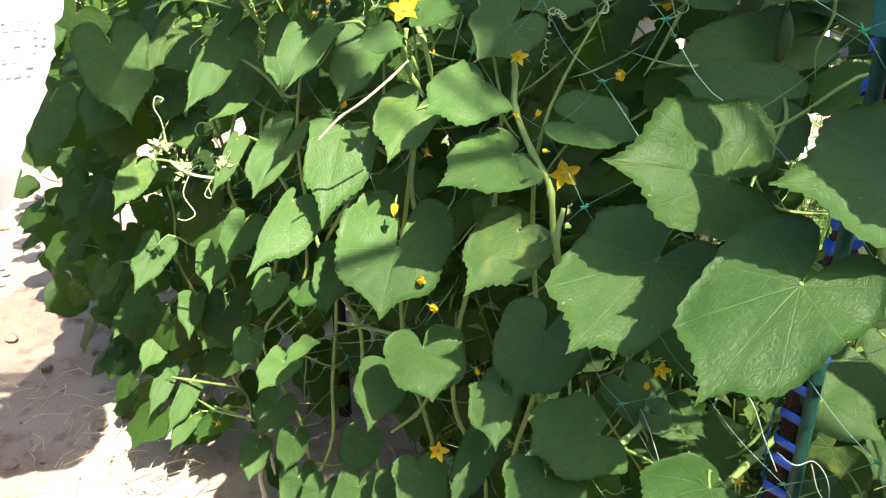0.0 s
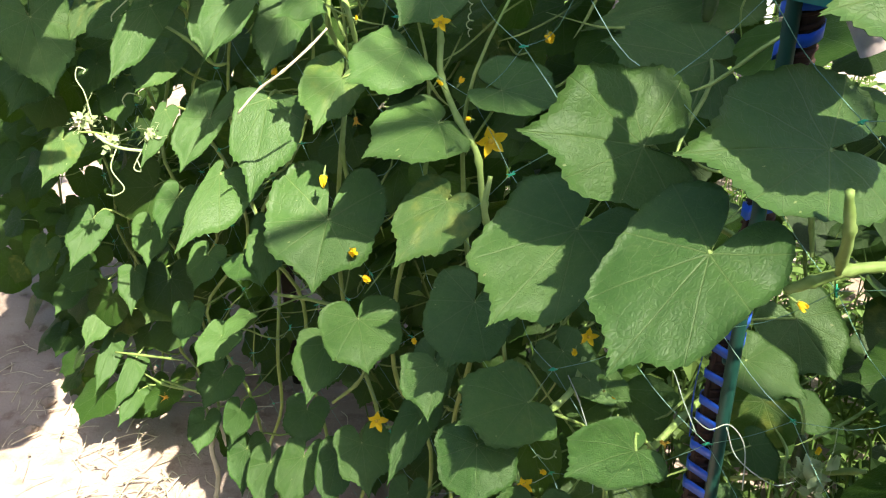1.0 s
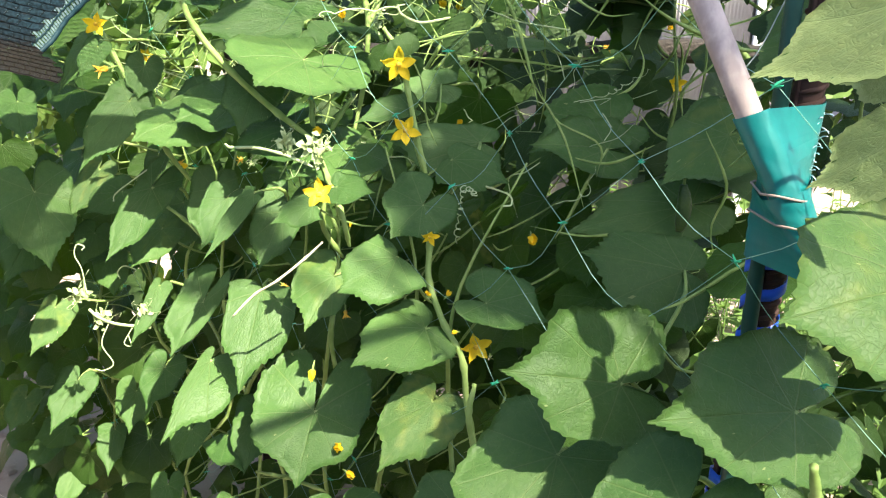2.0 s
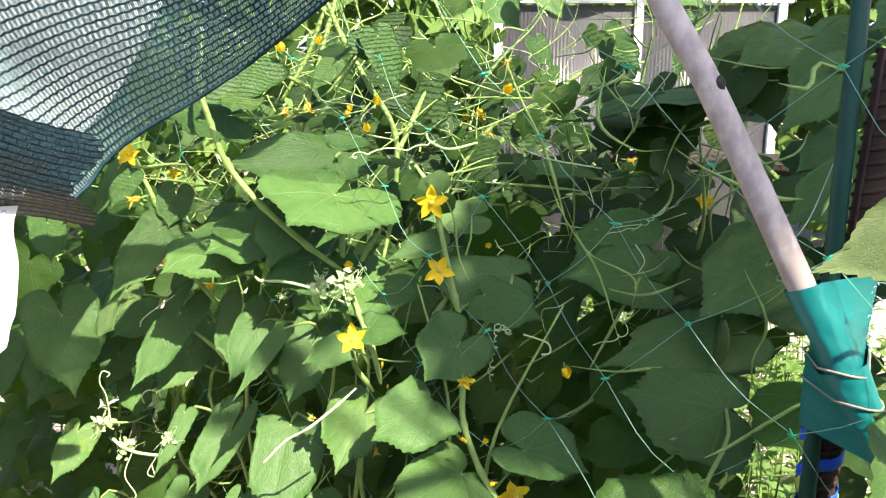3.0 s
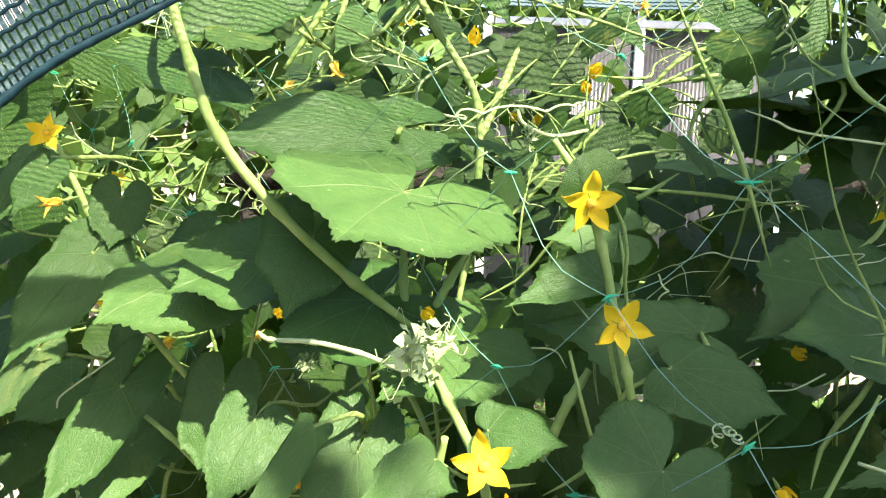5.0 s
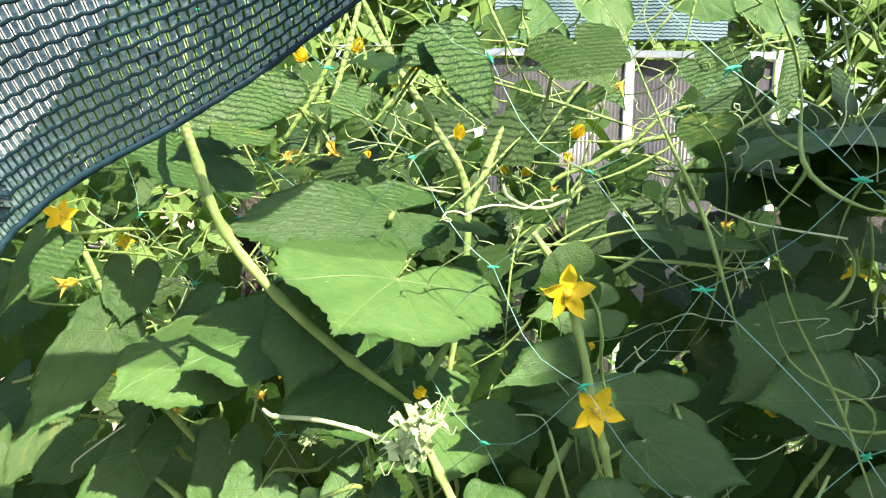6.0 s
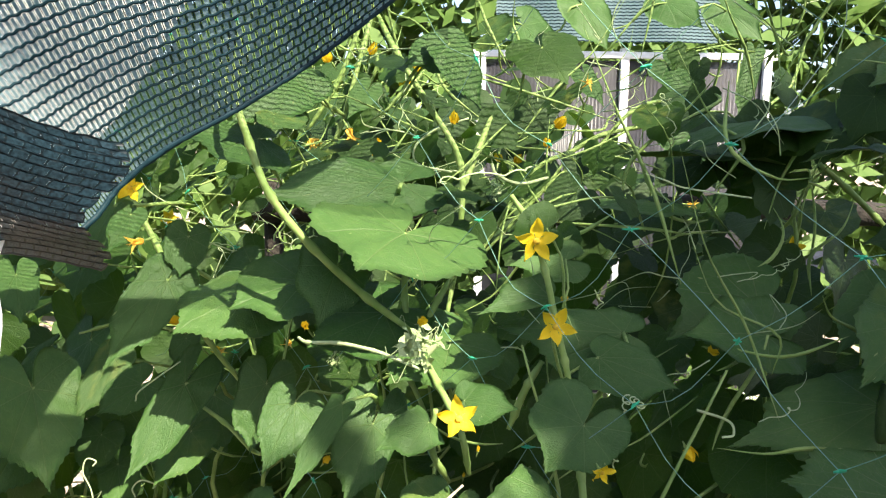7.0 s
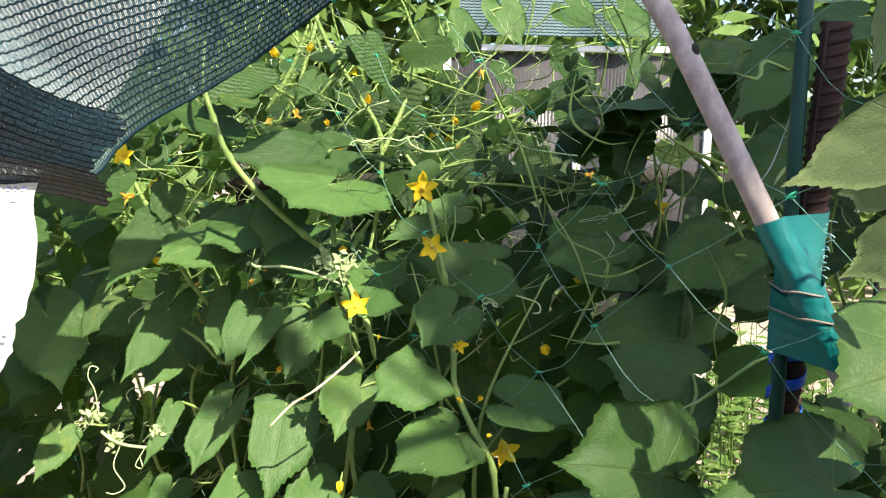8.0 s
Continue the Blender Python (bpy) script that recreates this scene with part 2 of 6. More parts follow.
def box(lo, hi, bevel=0.0):
    bm = bmesh.new()
    bmesh.ops.create_cube(bm, size=1.0)
    lo, hi = Vector(lo), Vector(hi)
    for v in bm.verts:
        v.co = Vector(((lo[i] + hi[i]) / 2 + v.co[i] * (hi[i] - lo[i]) for i in range(3)))
    if bevel:
        bmesh.ops.bevel(bm, geom=bm.edges[:], offset=bevel, segments=2, affect="EDGES", profile=0.6)
    return bm


# the row of plants: ALONG runs away to the far left, OUT points from the leaves to the path
KNEE = Vector((0.176, 0.918, 0.0))
ALONG, OUT, UP = Vector((-0.625, 0.7806, 0.0)), Vector((-0.7806, -0.625, 0.0)), Vector((0, 0, 1))


def row(u, out, z):
    """A place by its way along the row, its way out to the path and its height."""
    return KNEE + ALONG * u + OUT * out + UP * z


# ---- ground and what stands behind ----
def ground():
    n, size = 150, 60.0
    verts, faces = [], []
    for j in range(n + 1):
        for i in range(n + 1):
            a, b = (i / n * 2 - 1), (j / n * 2 - 1)
            x, y = size * a * abs(a) ** 1.8 - 0.3, size * b * abs(b) ** 1.8 + 2.0
            near = max(0.0, 1 - (abs(x) + abs(y - 2)) / 12)
            z = 0.03 * noise.noise((x * 2.2, y * 2.2, 0)) + 0.018 * noise.noise((x * 7, y * 7, 3)) + 0.010 * noise.noise((x * 19, y * 19, 5))
            verts.append((x, y, z * near - 0.01))
    for j in range(n):
        for i in range(n):
            k = j * (n + 1) + i
            faces.append((k, k + 1, k + n + 2, k + n + 1))
    ob = new("ground", mesh_of("ground", verts, faces, SOIL))
    return tagged(ob, "dry pale brown garden soil with straw and clods", "ground", kind="structure")


ground()


def litter():
    """Clods, straw and dead bits on the path."""
    rng = random.Random(5)
    lumps = []
    for _ in range(900):
        x, y = rng.uniform(-2.2, 1.6), rng.uniform(0.6, 4.2)
        r = 0.004 + 0.02 * rng.random() ** 3
        bm = bmesh.new()
        bmesh.ops.create_icosphere(bm, subdivisions=1, radius=r)
        v = [Vector((q.co.x * rng.uniform(0.7, 1.3) + x, q.co.y * rng.uniform(0.7, 1.3) + y, q.co.z * rng.uniform(0.4, 0.8) + r * 0.3)) for q in bm.verts]
        lumps.append((v, [tuple(q.index for q in f.verts) for f in bm.faces]))
        bm.free()
    tagged(new("soil_clods", mesh_of("soil_clods", *joined(lumps), CLOD, False)), "crumbled brown soil clods lying on the path", "soil clods", kind="stuff")
    straws = []
    for _ in range(420):
        x, y = rng.uniform(-2.0, 1.4), rng.uniform(0.8, 3.8)
        if rng.random() < 0.55:
            q = row(rng.uniform(0.2, 2.0), rng.gauss(0.28, 0.12), 0)
            x, y = q.x, q.y
        a, length = rng.uniform(0, 6.3), rng.uniform(0.02, 0.13)
        step = Vector((math.cos(a), math.sin(a), 0)) * length / 2
        bend = Vector((-step.y, step.x, 0)) * rng.uniform(-0.3, 0.3)
        c = Vector((x, y, 0.012 + 0.012 * rng.random()))
        straws.append(tube(spline([c - step, c + bend + UP * 0.006 * rng.random(), c + step], 5), rng.uniform(0.0006, 0.0016), 4))
    tagged(new("dry_straw", mesh_of("dry_straw", *joined(straws), STRAW)), "dry straw and dead stalks scattered over soil", "straw", kind="stuff")


litter()


def weeds():
    """Low sunlit herbs between the rows and behind them, as small pointed leaves."""
    rng = random.Random(11)
    pieces = []

    def sprig(c, tall, count, size):
        top = c + Vector((rng.gauss(0, 0.15), rng.gauss(0, 0.15), 1)) * tall
        pieces.append(tube(spline([c, (c + top) / 2 + Vector((rng.gauss(0, 0.02), rng.gauss(0, 0.02), 0)), top], 5), 0.0022, 4))
        for k in range(count):
            p = c.lerp(top, 0.25 + 0.75 * (k + 0.5) / count)
            a = rng.uniform(0, 6.3)
            way = Vector((math.cos(a), math.sin(a), rng.uniform(-0.1, 0.8))).normalized()
            side = way.cross(UP).normalized()
            nor = side.cross(way)
            length = size * rng.uniform(0.6, 1.4)
            w = length * rng.uniform(0.16, 0.3)
            v = [p, p + way * length * 0.4 + side * w + nor * 0.1 * length, p + way * length - nor * 0.15 * length, p + way * length * 0.4 - side * w + nor * 0.1 * length, p + way * length * 0.45]
            pieces.append((v, [(0, 1, 4), (1, 2, 4), (2, 3, 4), (3, 0, 4)]))

    for _ in range(900):
        q = row(rng.uniform(-2.4, 3.0), rng.uniform(-3.4, -1.0), 0)
        sprig(q, rng.uniform(0.2, 0.9), rng.randint(10, 20), rng.uniform(0.04, 0.09))
    for _ in range(560):
        q = row(rng.uniform(-1.2, 0.8), rng.uniform(-1.4, -0.3), 0)
        sprig(q, rng.uniform(0.15, 0.8), rng.randint(8, 14), rng.uniform(0.03, 0.07))
    tagged(new("weeds", mesh_of("weeds", *joined(pieces), WEED, False)), "low bright green weeds in full sun", "weeds", kind="stuff")


WEED = soft_material("weed_leaf", (0.055, 0.115, 0.020), (0.11, 0.18, 0.045), 8.0, 0.30, (0.18, 0.30, 0.04))
weeds()


def bushes():
    """A far hedge of small leaves that closes the view behind the garden."""
    rng = random.Random(21)
    verts, faces = [], []
    for _ in range(30000):
        s = rng.uniform(-9, 9)
        far = 7.5 + rng.gauss(0, 0.5) + 0.8 * noise.noise((s * 0.6, 0, 0))
        tall = 4.6 + 1.4 * noise.noise((s * 0.8, 4, 0))
        z = rng.uniform(0, 1) ** 0.8 * tall
        p = Vector((2.2 + s, far + rng.gauss(0, 0.25), z))
        r = rng.uniform(0.08, 0.20)
        a = Vector((rng.gauss(0, 1), rng.gauss(0, 1), rng.gauss(0, 1))).normalized()
        b = a.orthogonal().normalized()
        k = len(verts)
        verts += [p - a * r, p + b * r * 0.45, p + a * r, p - b * r * 0.45]
        faces.append((k, k + 1, k + 2, k + 3))
    tagged(new("hedge", mesh_of("hedge", verts, faces, WEED, False)), "sunlit loose green hedge behind the garden", "hedge", kind="stuff")


bushes()


def dry_grass():
    """A clump of trampled, bleached grass at the foot of the row."""
    rng = random.Random(61)
    blades = []
    for _ in range(420):
        q = row(rng.gauss(0.72, 0.16), rng.gauss(0.20, 0.05), 0.004)
        a, ln = rng.uniform(0, 6.3), rng.uniform(0.03, 0.10)
        d = Vector((math.cos(a), math.sin(a), 0)) * ln
        pts = spline([q, q + d * 0.4 + UP * rng.uniform(0.01, 0.035), q + d * 0.8 + UP * rng.uniform(0.005, 0.03), q + d + UP * 0.006], 7)
        blades.append(tube(pts, [0.0012, 0.0018, 0.0020, 0.0018, 0.0014, 0.0010, 0.0004], 4))
    tagged(new("dry_grass", mesh_of("dry_grass", *joined(blades), BLEACHED)), "bleached dry grass lying at the foot of the plants", "grass", kind="stuff")


BLEACHED = plain_material("bleached_grass", (0.34, 0.34, 0.22), (0.52, 0.50, 0.38), 30.0, 0.85)
dry_grass()


def greenhouse():
    """The side of a small greenhouse: white posts and a rail with cloudy sheets between them, shade cloth hung above."""
    g = thing("greenhouse", "small greenhouse with cloudy twin-wall sheets and white frame", "greenhouse", (1.0, 4.6, 0))
    x0, step = -0.46, 0.76
    for k in range(3):
        x = x0 + k * step
        part("post", box((x - 0.022, -0.03, 0), (x + 0.022, 0.03, 2.02), 0.004), WHITE_FRAME, g)
        if k < 2:
            part("panel", box((x + 0.024, -0.004, 0.12), (x + step - 0.024, 0.004, 1.955)), PANEL, g, "cloudy grey twin-wall sheet")
    part("rail", box((x0 - 0.05, -0.036, 1.965), (x0 + 2 * step + 0.05, -0.004, 2.0), 0.004), WHITE_FRAME, g)
    part("rail", box((x0 - 0.05, -0.036, 0.06), (x0 + 2 * step + 0.05, -0.004, 0.11), 0.004), WHITE_FRAME, g)
    part("rail", box((x0 - 0.05, -0.036, 2.62), (x0 + 2 * step + 0.05, 0.0, 2.66), 0.004), WHITE_FRAME, g)
    g.rotation_euler = (0, 0, radians(-6))
    return g


greenhouse()



def unseen_hedge(name, place, long, tall, label):
    """A dark uneven hedge, half a metre thick, added out of sight to close the place behind the walker and block low
    skylight; place(u, out, z) sets it down.
    """
    verts, faces = [], []
    nu, nz = 64, 30
    for j in range(nz + 1):
        for i in range(nu + 1):
            u, z = long * (i / nu - 0.5), tall * j / nz
            out = 0.14 * noise.noise((u * 2.3, z * 2.3, 0)) + 0.06 * noise.noise((u * 7, z * 7, 2))
            top = (0.10 * noise.noise((u * 2.5, 9, 0)) + 0.10 * noise.noise((u * 8, 4, 0))) * (j / nz)
            verts.append(place(u, out, z - 0.05 + top))
    for j in range(nz):
        for i in range(nu):
            k = j * (nu + 1) + i
            faces.append((k, k + 1, k + nu + 2, k + nu + 1))
    n = len(verts)
    front = list(faces)
    back = [v + (place(0, 0.5, 0) - place(0, 0, 0)) for v in verts]
    faces += [tuple(reversed([a + n for a in f])) for f in front]
    top = nz * (nu + 1)
    faces += [(top + i, top + i + 1, top + i + 1 + n, top + i + n) for i in range(nu)]
    for i in (0, nu):
        faces += [(j * (nu + 1) + i, j * (nu + 1) + i + n, (j + 1) * (nu + 1) + i + n, (j + 1) * (nu + 1) + i) for j in range(nz)]
    tagged(new(name, mesh_of(name, verts + back, faces, HEDGE)), label, "hedge", kind="structure")


HEDGE = plain_material("hedge_leaves", (0.012, 0.030, 0.008), (0.04, 0.080, 0.020), 60.0, 0.7, 1.0, 0.03)
unseen_hedge("wall_hedge_west", lambda u, out, z: row(1.6 + u, 2.0 + out, z), 6.4, 1.9, "unseen dark green hedge across the path, added to block low sky")
unseen_hedge("wall_hedge_south", lambda u, out, z: Vector((1.25 + 0.866 * u + 0.5 * out, -1.19 + 0.5 * u - 0.866 * out, z)), 4.6, 2.0, "unseen dark green hedge behind the walker, added to block low sky")


# ---- unseen tree added to shade the row ----
def shade_tree():
    """A young fruit tree added beside the walker, out of sight, to cast shade: its crown keeps the sun from the upper
    right of the row.
    """
    rng = random.Random(71)
    t = thing("shade_caster_tree", "unseen leafy tree added beside the vegetable row to shade it", "tree", (2.0, -1.1, 0))
    base = Vector((2.0, -1.1, 0))
    slide = Vector((SUN.x / SUN.z, SUN.y / SUN.z, 1.0))
    mids = []
    verts, faces = [], []
    for (x, y), (a, b), turn, count in CROWN:
        ca, sa = math.cos(radians(turn)), math.sin(radians(turn))
        mids.append(Vector((x, y, 0)) + slide * 3.9)
        for _ in range(count):
            r, w = math.sqrt(rng.random()), rng.uniform(0, 2 * math.pi)
            p, q = a * r * math.cos(w), b * r * math.sin(w)
            edge = 1 + 0.10 * noise.noise((3 * math.cos(w), 3 * math.sin(w), x))
            c = Vector((x + (p * ca - q * sa) * edge, y + (p * sa + q * ca) * edge, 0)) + slide * rng.uniform(3.5, 4.2)
            way = Vector((rng.gauss(0, 1), rng.gauss(0, 1), rng.gauss(-0.2, 0.4))).normalized()
            side = way.cross(Vector((rng.gauss(0, 0.4), rng.gauss(0, 0.4), 1))).normalized()
            ln, wd = rng.uniform(0.06, 0.10), rng.uniform(0.022, 0.034)
            up = side.cross(way)
            k = len(verts)
            verts += [c - way * ln * 0.5, c + side * wd, c + way * ln * 0.5 - up * 0.01, c - side * wd, c - up * 0.008]
            faces += [(k, k + 1, k + 4), (k + 1, k + 2, k + 4), (k + 2, k + 3, k + 4), (k + 3, k, k + 4)]
    part("crown", mesh_of("crown", [v - base for v in verts], faces, WEED, False), None, t, "loose green crown of small leaves")
    fork = Vector((1.95, -1.05, 1.9))
    trunk = spline([base - UP * 0.1, Vector((2.02, -1.08, 0.9)), fork], 16)
    part("trunk", mesh_of("trunk", *tube([v - base for v in trunk], [0.065 - 0.0018 * i for i in range(16)], 10, 0.15), BARK), None, t)
    for m in mids:
        line = spline([fork - UP * 0.05, fork.lerp(m, 0.4) + UP * 0.18, m], 14)
        part("limb", mesh_of("limb", *tube([v - base for v in line], [0.026 - 0.0016 * i for i in range(14)], 8, 0.15), BARK), None, t)


# lobes of the crown by the shade they give: middle, reach along and across the row, turn, leaves
CROWN = [((-0.15, 2.17), (0.36, 0.40), -61, 1150), ((0.05, 2.50), (0.45, 0.30), 0, 760),
         ((-0.68, 2.06), (0.07, 0.04), 0, 16)]
shade_tree()


# ---- cucumber leaves ----
# one half of the blade's outline, from the tip back to the notch: x against the half width, y against the length (y > 0) or the lobes (y < 0)
HALF = ((0.0, 1.0), (0.045, 0.945), (0.13, 0.86), (0.27, 0.755), (0.45, 0.66), (0.64, 0.575), (0.80, 0.46), (0.90, 0.30), (0.965, 0.12), (1.0, -0.10),
        (0.985, -0.36), (0.90, -0.62), (0.76, -0.83), (0.58, -0.965), (0.40, -1.0), (0.24, -0.90), (0.115, -0.62), (0.05, -0.30), (0.02, -0.08))


def outline(steps, rng, full):
    """A closed-but-for-the-notch outline, left notch to right notch, with teeth of uneven size. full: 0 pointed, 1 broad-shouldered."""
    corner = rng.uniform(0.0, 0.13)
    half = []
    for x, y in HALF:
        if y > 0:
            y += full * 0.16 * math.sin(math.pi * x) * (0.4 + 0.6 * x)
        push = 1 + corner * math.exp(-(((x - 0.70) / 0.12) ** 2)) * (y > 0.2) - 0.5 * corner * math.exp(-(((y - 0.12) / 0.16) ** 2))
        half.append(Vector((x * push, y * (1 + 0.4 * (push - 1)), 0)))
    line = spline([Vector((-p.x, p.y, 0)) for p in reversed(half)] + half[1:], steps)
    out = []
    a, b = rng.uniform(0, 50), rng.uniform(0.015, 0.05)
    for k, p in enumerate(line):
        q = p * (1 + b * noise.noise((k * 18 / steps, a, 0)))
        if 0.09 < k / steps < 0.91:
            q *= 1 + (0.022 if k % 2 else -0.014) * rng.uniform(0.1, 1.6)
        out.append(q)
    return out


def leaf_mesh(name, seed, steps, rings, material, below=None, left=0.68, right=0.68, back=0.42, full=None):
    """A heart-shaped, toothed cucumber leaf: the stalk joins at the origin, the tip lies at y = 1, the upper side faces z."""
    rng = random.Random(seed)
    rim = outline(steps, rng, rng.uniform(0.0, 0.8) if full is None else full)
    bend, fold, ripple = rng.uniform(0.08, 0.26), rng.uniform(-0.04, 0.10), rng.uniform(0.010, 0.032)
    phase, curl = rng.uniform(0, 6), rng.uniform(0.0, 0.34)
    verts, uvs, faces = [Vector((0, 0, 0))], [(0.0, 0.0)], []
    for ring in range(1, rings + 1):
        f = (ring / rings) ** 0.85
        for p in rim:
            x, y = p.x * f, p.y * f
            uvs.append((x * 0.66, y if y > 0 else y * 0.44))
            x *= right if x > 0 else left
            y *= 1.0 if y > 0 else back
            a = math.atan2(x, y)
            wave = ripple * math.sin(a * 5 + phase) * f**3 + 0.030 * noise.noise((x * 3 + seed, y * 3, 0)) + 0.012 * noise.noise((x * 9 + seed, y * 9, 1))
            z = fold * abs(x) + (bend * y * (1 - y) if y > 0 else -0.7 * bend * y * y) - curl * x * x + wave * min(1.0, f * 2)
            verts.append(Vector((x, y, z)))
    for k in range(steps - 1):
        faces.append((0, k + 2, k + 1))
    for ring in range(rings - 1):
        o = 1 + ring * steps
        for k in range(steps - 1):
            faces.append((o + k, o + k + 1, o + steps + k + 1, o + steps + k))
    top = len(faces)
    if below is not None:
        thin = mesh_of(name, verts, faces, material)
        verts += [v - n.vector * 0.005 for v, n in zip(verts, thin.vertex_normals)]
        bpy.data.meshes.remove(thin)
        uvs = uvs * 2
        half = len(uvs) // 2
        faces += [tuple(i + half for i in reversed(f)) for f in faces]
        o = 1 + (rings - 1) * steps
        faces += [(o + k, o + k + half, o + k + 1 + half, o + k + 1) for k in range(steps - 1)]
    mesh = mesh_of(name, verts, faces, material)
    if below is not None:
        mesh.materials.append(below)
        for poly in mesh.polygons[top : top * 2]:
            poly.material_index = 1
    layer = mesh.uv_layers.new(name="UVMap")
    for loop in mesh.loops:
        layer.data[loop.index].uv = uvs[loop.vertex_index]
    return mesh


# blades for the depth of the row, with shade put into their colour
FILL_LEAVES = [leaf_mesh("leaf", 50 + s, 65, 4, SHADED_INNER_LEAF, None, 0.56 + 0.05 * (s % 3), 0.60 + 0.04 * (s % 4), 0.30 + 0.05 * (s % 4)) for s in range(8)]
BACK_LEAVES = [leaf_mesh("leaf", 80 + s, 49, 3, SHADED_FAR_LEAF, None, 0.60, 0.62, 0.38) for s in range(4)]


def petiole_mesh(name, seed):
    """A bent stalk from the origin to z = 1, a little thicker at its far end."""
    rng = random.Random(seed)
    b = [rng.uniform(-0.14, 0.14) for _ in range(4)]
    pts = spline([Vector((0, 0, 0)), Vector((b[0], b[1], 0.3)), Vector((b[2], b[3], 0.7)), Vector((0, 0, 1))], 8)
    r = [0.016, 0.018, 0.020, 0.022, 0.022, 0.020, 0.014, 0.004]
    return mesh_of(name, *tube(pts, r, 6), STEM)


PETIOLES = [petiole_mesh("petiole", s) for s in range(5)]

# eight plants stand along the front row and five along the row behind it
PLANTS, PLANT_AT = [], []
for i, u in enumerate((-0.95, -0.18, 0.16, 0.46, 0.78, 1.12, 1.5, 1.95)):
    foot = row(u, -0.02, 0.0)
    PLANTS.append(thing("cucumber_plant", "tall green cucumber plant climbing the trellis netting, in flower", "cucumber plant", foot, "cucumber plants along the trellis"))
    PLANT_AT.append((u, -0.02))
BACK_PLANTS = []
for i, u in enumerate((-0.5, -0.05, 0.35, 0.75, 1.2)):
    BACK_PLANTS.append(thing("cucumber_plant", "cucumber plant of the row behind, with broad green leaves", "cucumber plant", row(u, -0.76, 0.0), "cucumber plants of the back row"))
    PLANT_AT.append((u, -0.76))
ALL_PLANTS = PLANTS + BACK_PLANTS


def nearest_plant(p):
    q = p - KNEE
    u, o = q.dot(ALONG), q.dot(OUT)
    return min(range(len(ALL_PLANTS)), key=lambda k: abs(PLANT_AT[k][0] - u) + 0.7 * abs(PLANT_AT[k][1] - o))


def under(child, owner):
    child.parent = owner
    child.matrix_parent_inverse = Matrix.Translation(-owner.location)
    return child


EYE_SIDE = Vector((-0.02, 0.15, 1.5))
leaf_count = 0


def set_leaf(base, tip, width, roll, flat, meshes, plant, stalk=True, lift=0.55):
    """A leaf from its stalk end to its tip. width: against its length; roll: degrees about its midrib; flat: held level."""
    global leaf_count
    base, tip = Vector(base), Vector(tip)
    y = tip - base
    length = y.length
    y.normalize()
    face = UP.copy() if flat else (EYE_SIDE - base).normalized() * 0.75 + UP * lift
    z = (face - y * face.dot(y)).normalized()
    x = y.cross(z)
    m = Matrix((x, y, z)).transposed().to_4x4()
    m = Matrix.Translation(base) @ m @ Matrix.Rotation(radians(roll), 4, "Y") @ Matrix.Diagonal((length * width, length, length, 1))
    ob = part("leaf", meshes[leaf_count % len(meshes)], None, None)
    under(ob, ALL_PLANTS[plant])
    ob.matrix_basis = m
    if stalk:
        u, o = PLANT_AT[plant]
        root = row((base - KNEE).dot(ALONG) * 0.8 + u * 0.2, o, base.z - 0.02 - 0.05 * (leaf_count % 3))
        way = root - base
        reach = min(way.length, 0.16)
        way = (way.normalized() - y * 0.5 - z * 0.35).normalized() * reach
        turn = way.to_track_quat("Z", "Y").to_matrix().to_4x4()
        st = part("petiole", PETIOLES[leaf_count % len(PETIOLES)], None, None)
        under(st, ALL_PLANTS[plant])
        thick = max(0.07, min(0.14, length))
        st.matrix_basis = Matrix.Translation(base) @ turn @ Matrix.Diagonal((thick, thick, reach, 1))
    leaf_count += 1
    return ob


def leaf(base, tip, left, right, back, roll=0, flat=False, lift=0.45, full=None):
    """One outer leaf with a blade of its own. left, right: its half widths; back: its lobes behind the stalk, all against its length."""
    blade = leaf_mesh("leaf", leaf_count, 101, 7, LEAF, UNDERSIDE, left, right, back, full)
    return set_leaf(base, tip, 1.0, roll, flat, [blade], nearest_plant(Vector(base)), True, lift)


leaf((0.428, 0.535, 1.375), (0.311, 0.507, 1.360), 0.58, 0.64, 0.40, lift=0.1, full=0.8)
leaf((0.380, 0.531, 1.569), (0.299, 0.574, 1.516), 0.36, 0.40, 0.35, 180, full=0.4)
leaf((0.376, 0.499, 1.492), (0.332, 0.538, 1.445), 0.42, 0.46, 0.35, 180, full=0.6)
leaf((0.523, 0.696, 1.326), (0.474, 0.654, 1.255), 0.32, 0.32, 0.40, 30)
leaf((0.387, 0.602, 1.235), (0.248, 0.569, 1.246), 0.45, 0.52, 0.41, lift=0.1)
leaf((0.541, 0.749, 1.521), (0.431, 0.706, 1.497), 0.35, 0.35, 0.40, 120)
leaf((0.506, 0.721, 1.711), (0.451, 0.692, 1.612), 0.27, 0.27, 0.30, 130)
leaf((0.293, 0.579, 1.157), (0.202, 0.524, 1.082), 0.45, 0.57, 0.43, lift=0.1, full=1.1)
leaf((0.424, 0.748, 0.707), (0.460, 0.699, 0.680), 0.58, 0.58, 0.40)
leaf((0.338, 0.692, 0.706), (0.357, 0.655, 0.680), 0.56, 0.56, 0.40)
leaf((0.488, 0.823, 0.744), (0.511, 0.775, 0.719), 0.46, 0.46, 0.40)
leaf((0.448, 0.794, 0.900), (0.505, 0.745, 0.875), 0.47, 0.47, 0.40)
leaf((0.291, 0.693, 0.857), (0.203, 0.649, 0.865), 0.41, 0.55, 0.30, full=1.1)
leaf((0.580, 0.941, 0.863), (0.630, 0.880, 0.793), 0.54, 0.54, 0.40)
leaf((0.681, 1.041, 0.629), (0.710, 0.991, 0.600), 0.47, 0.47, 0.40)
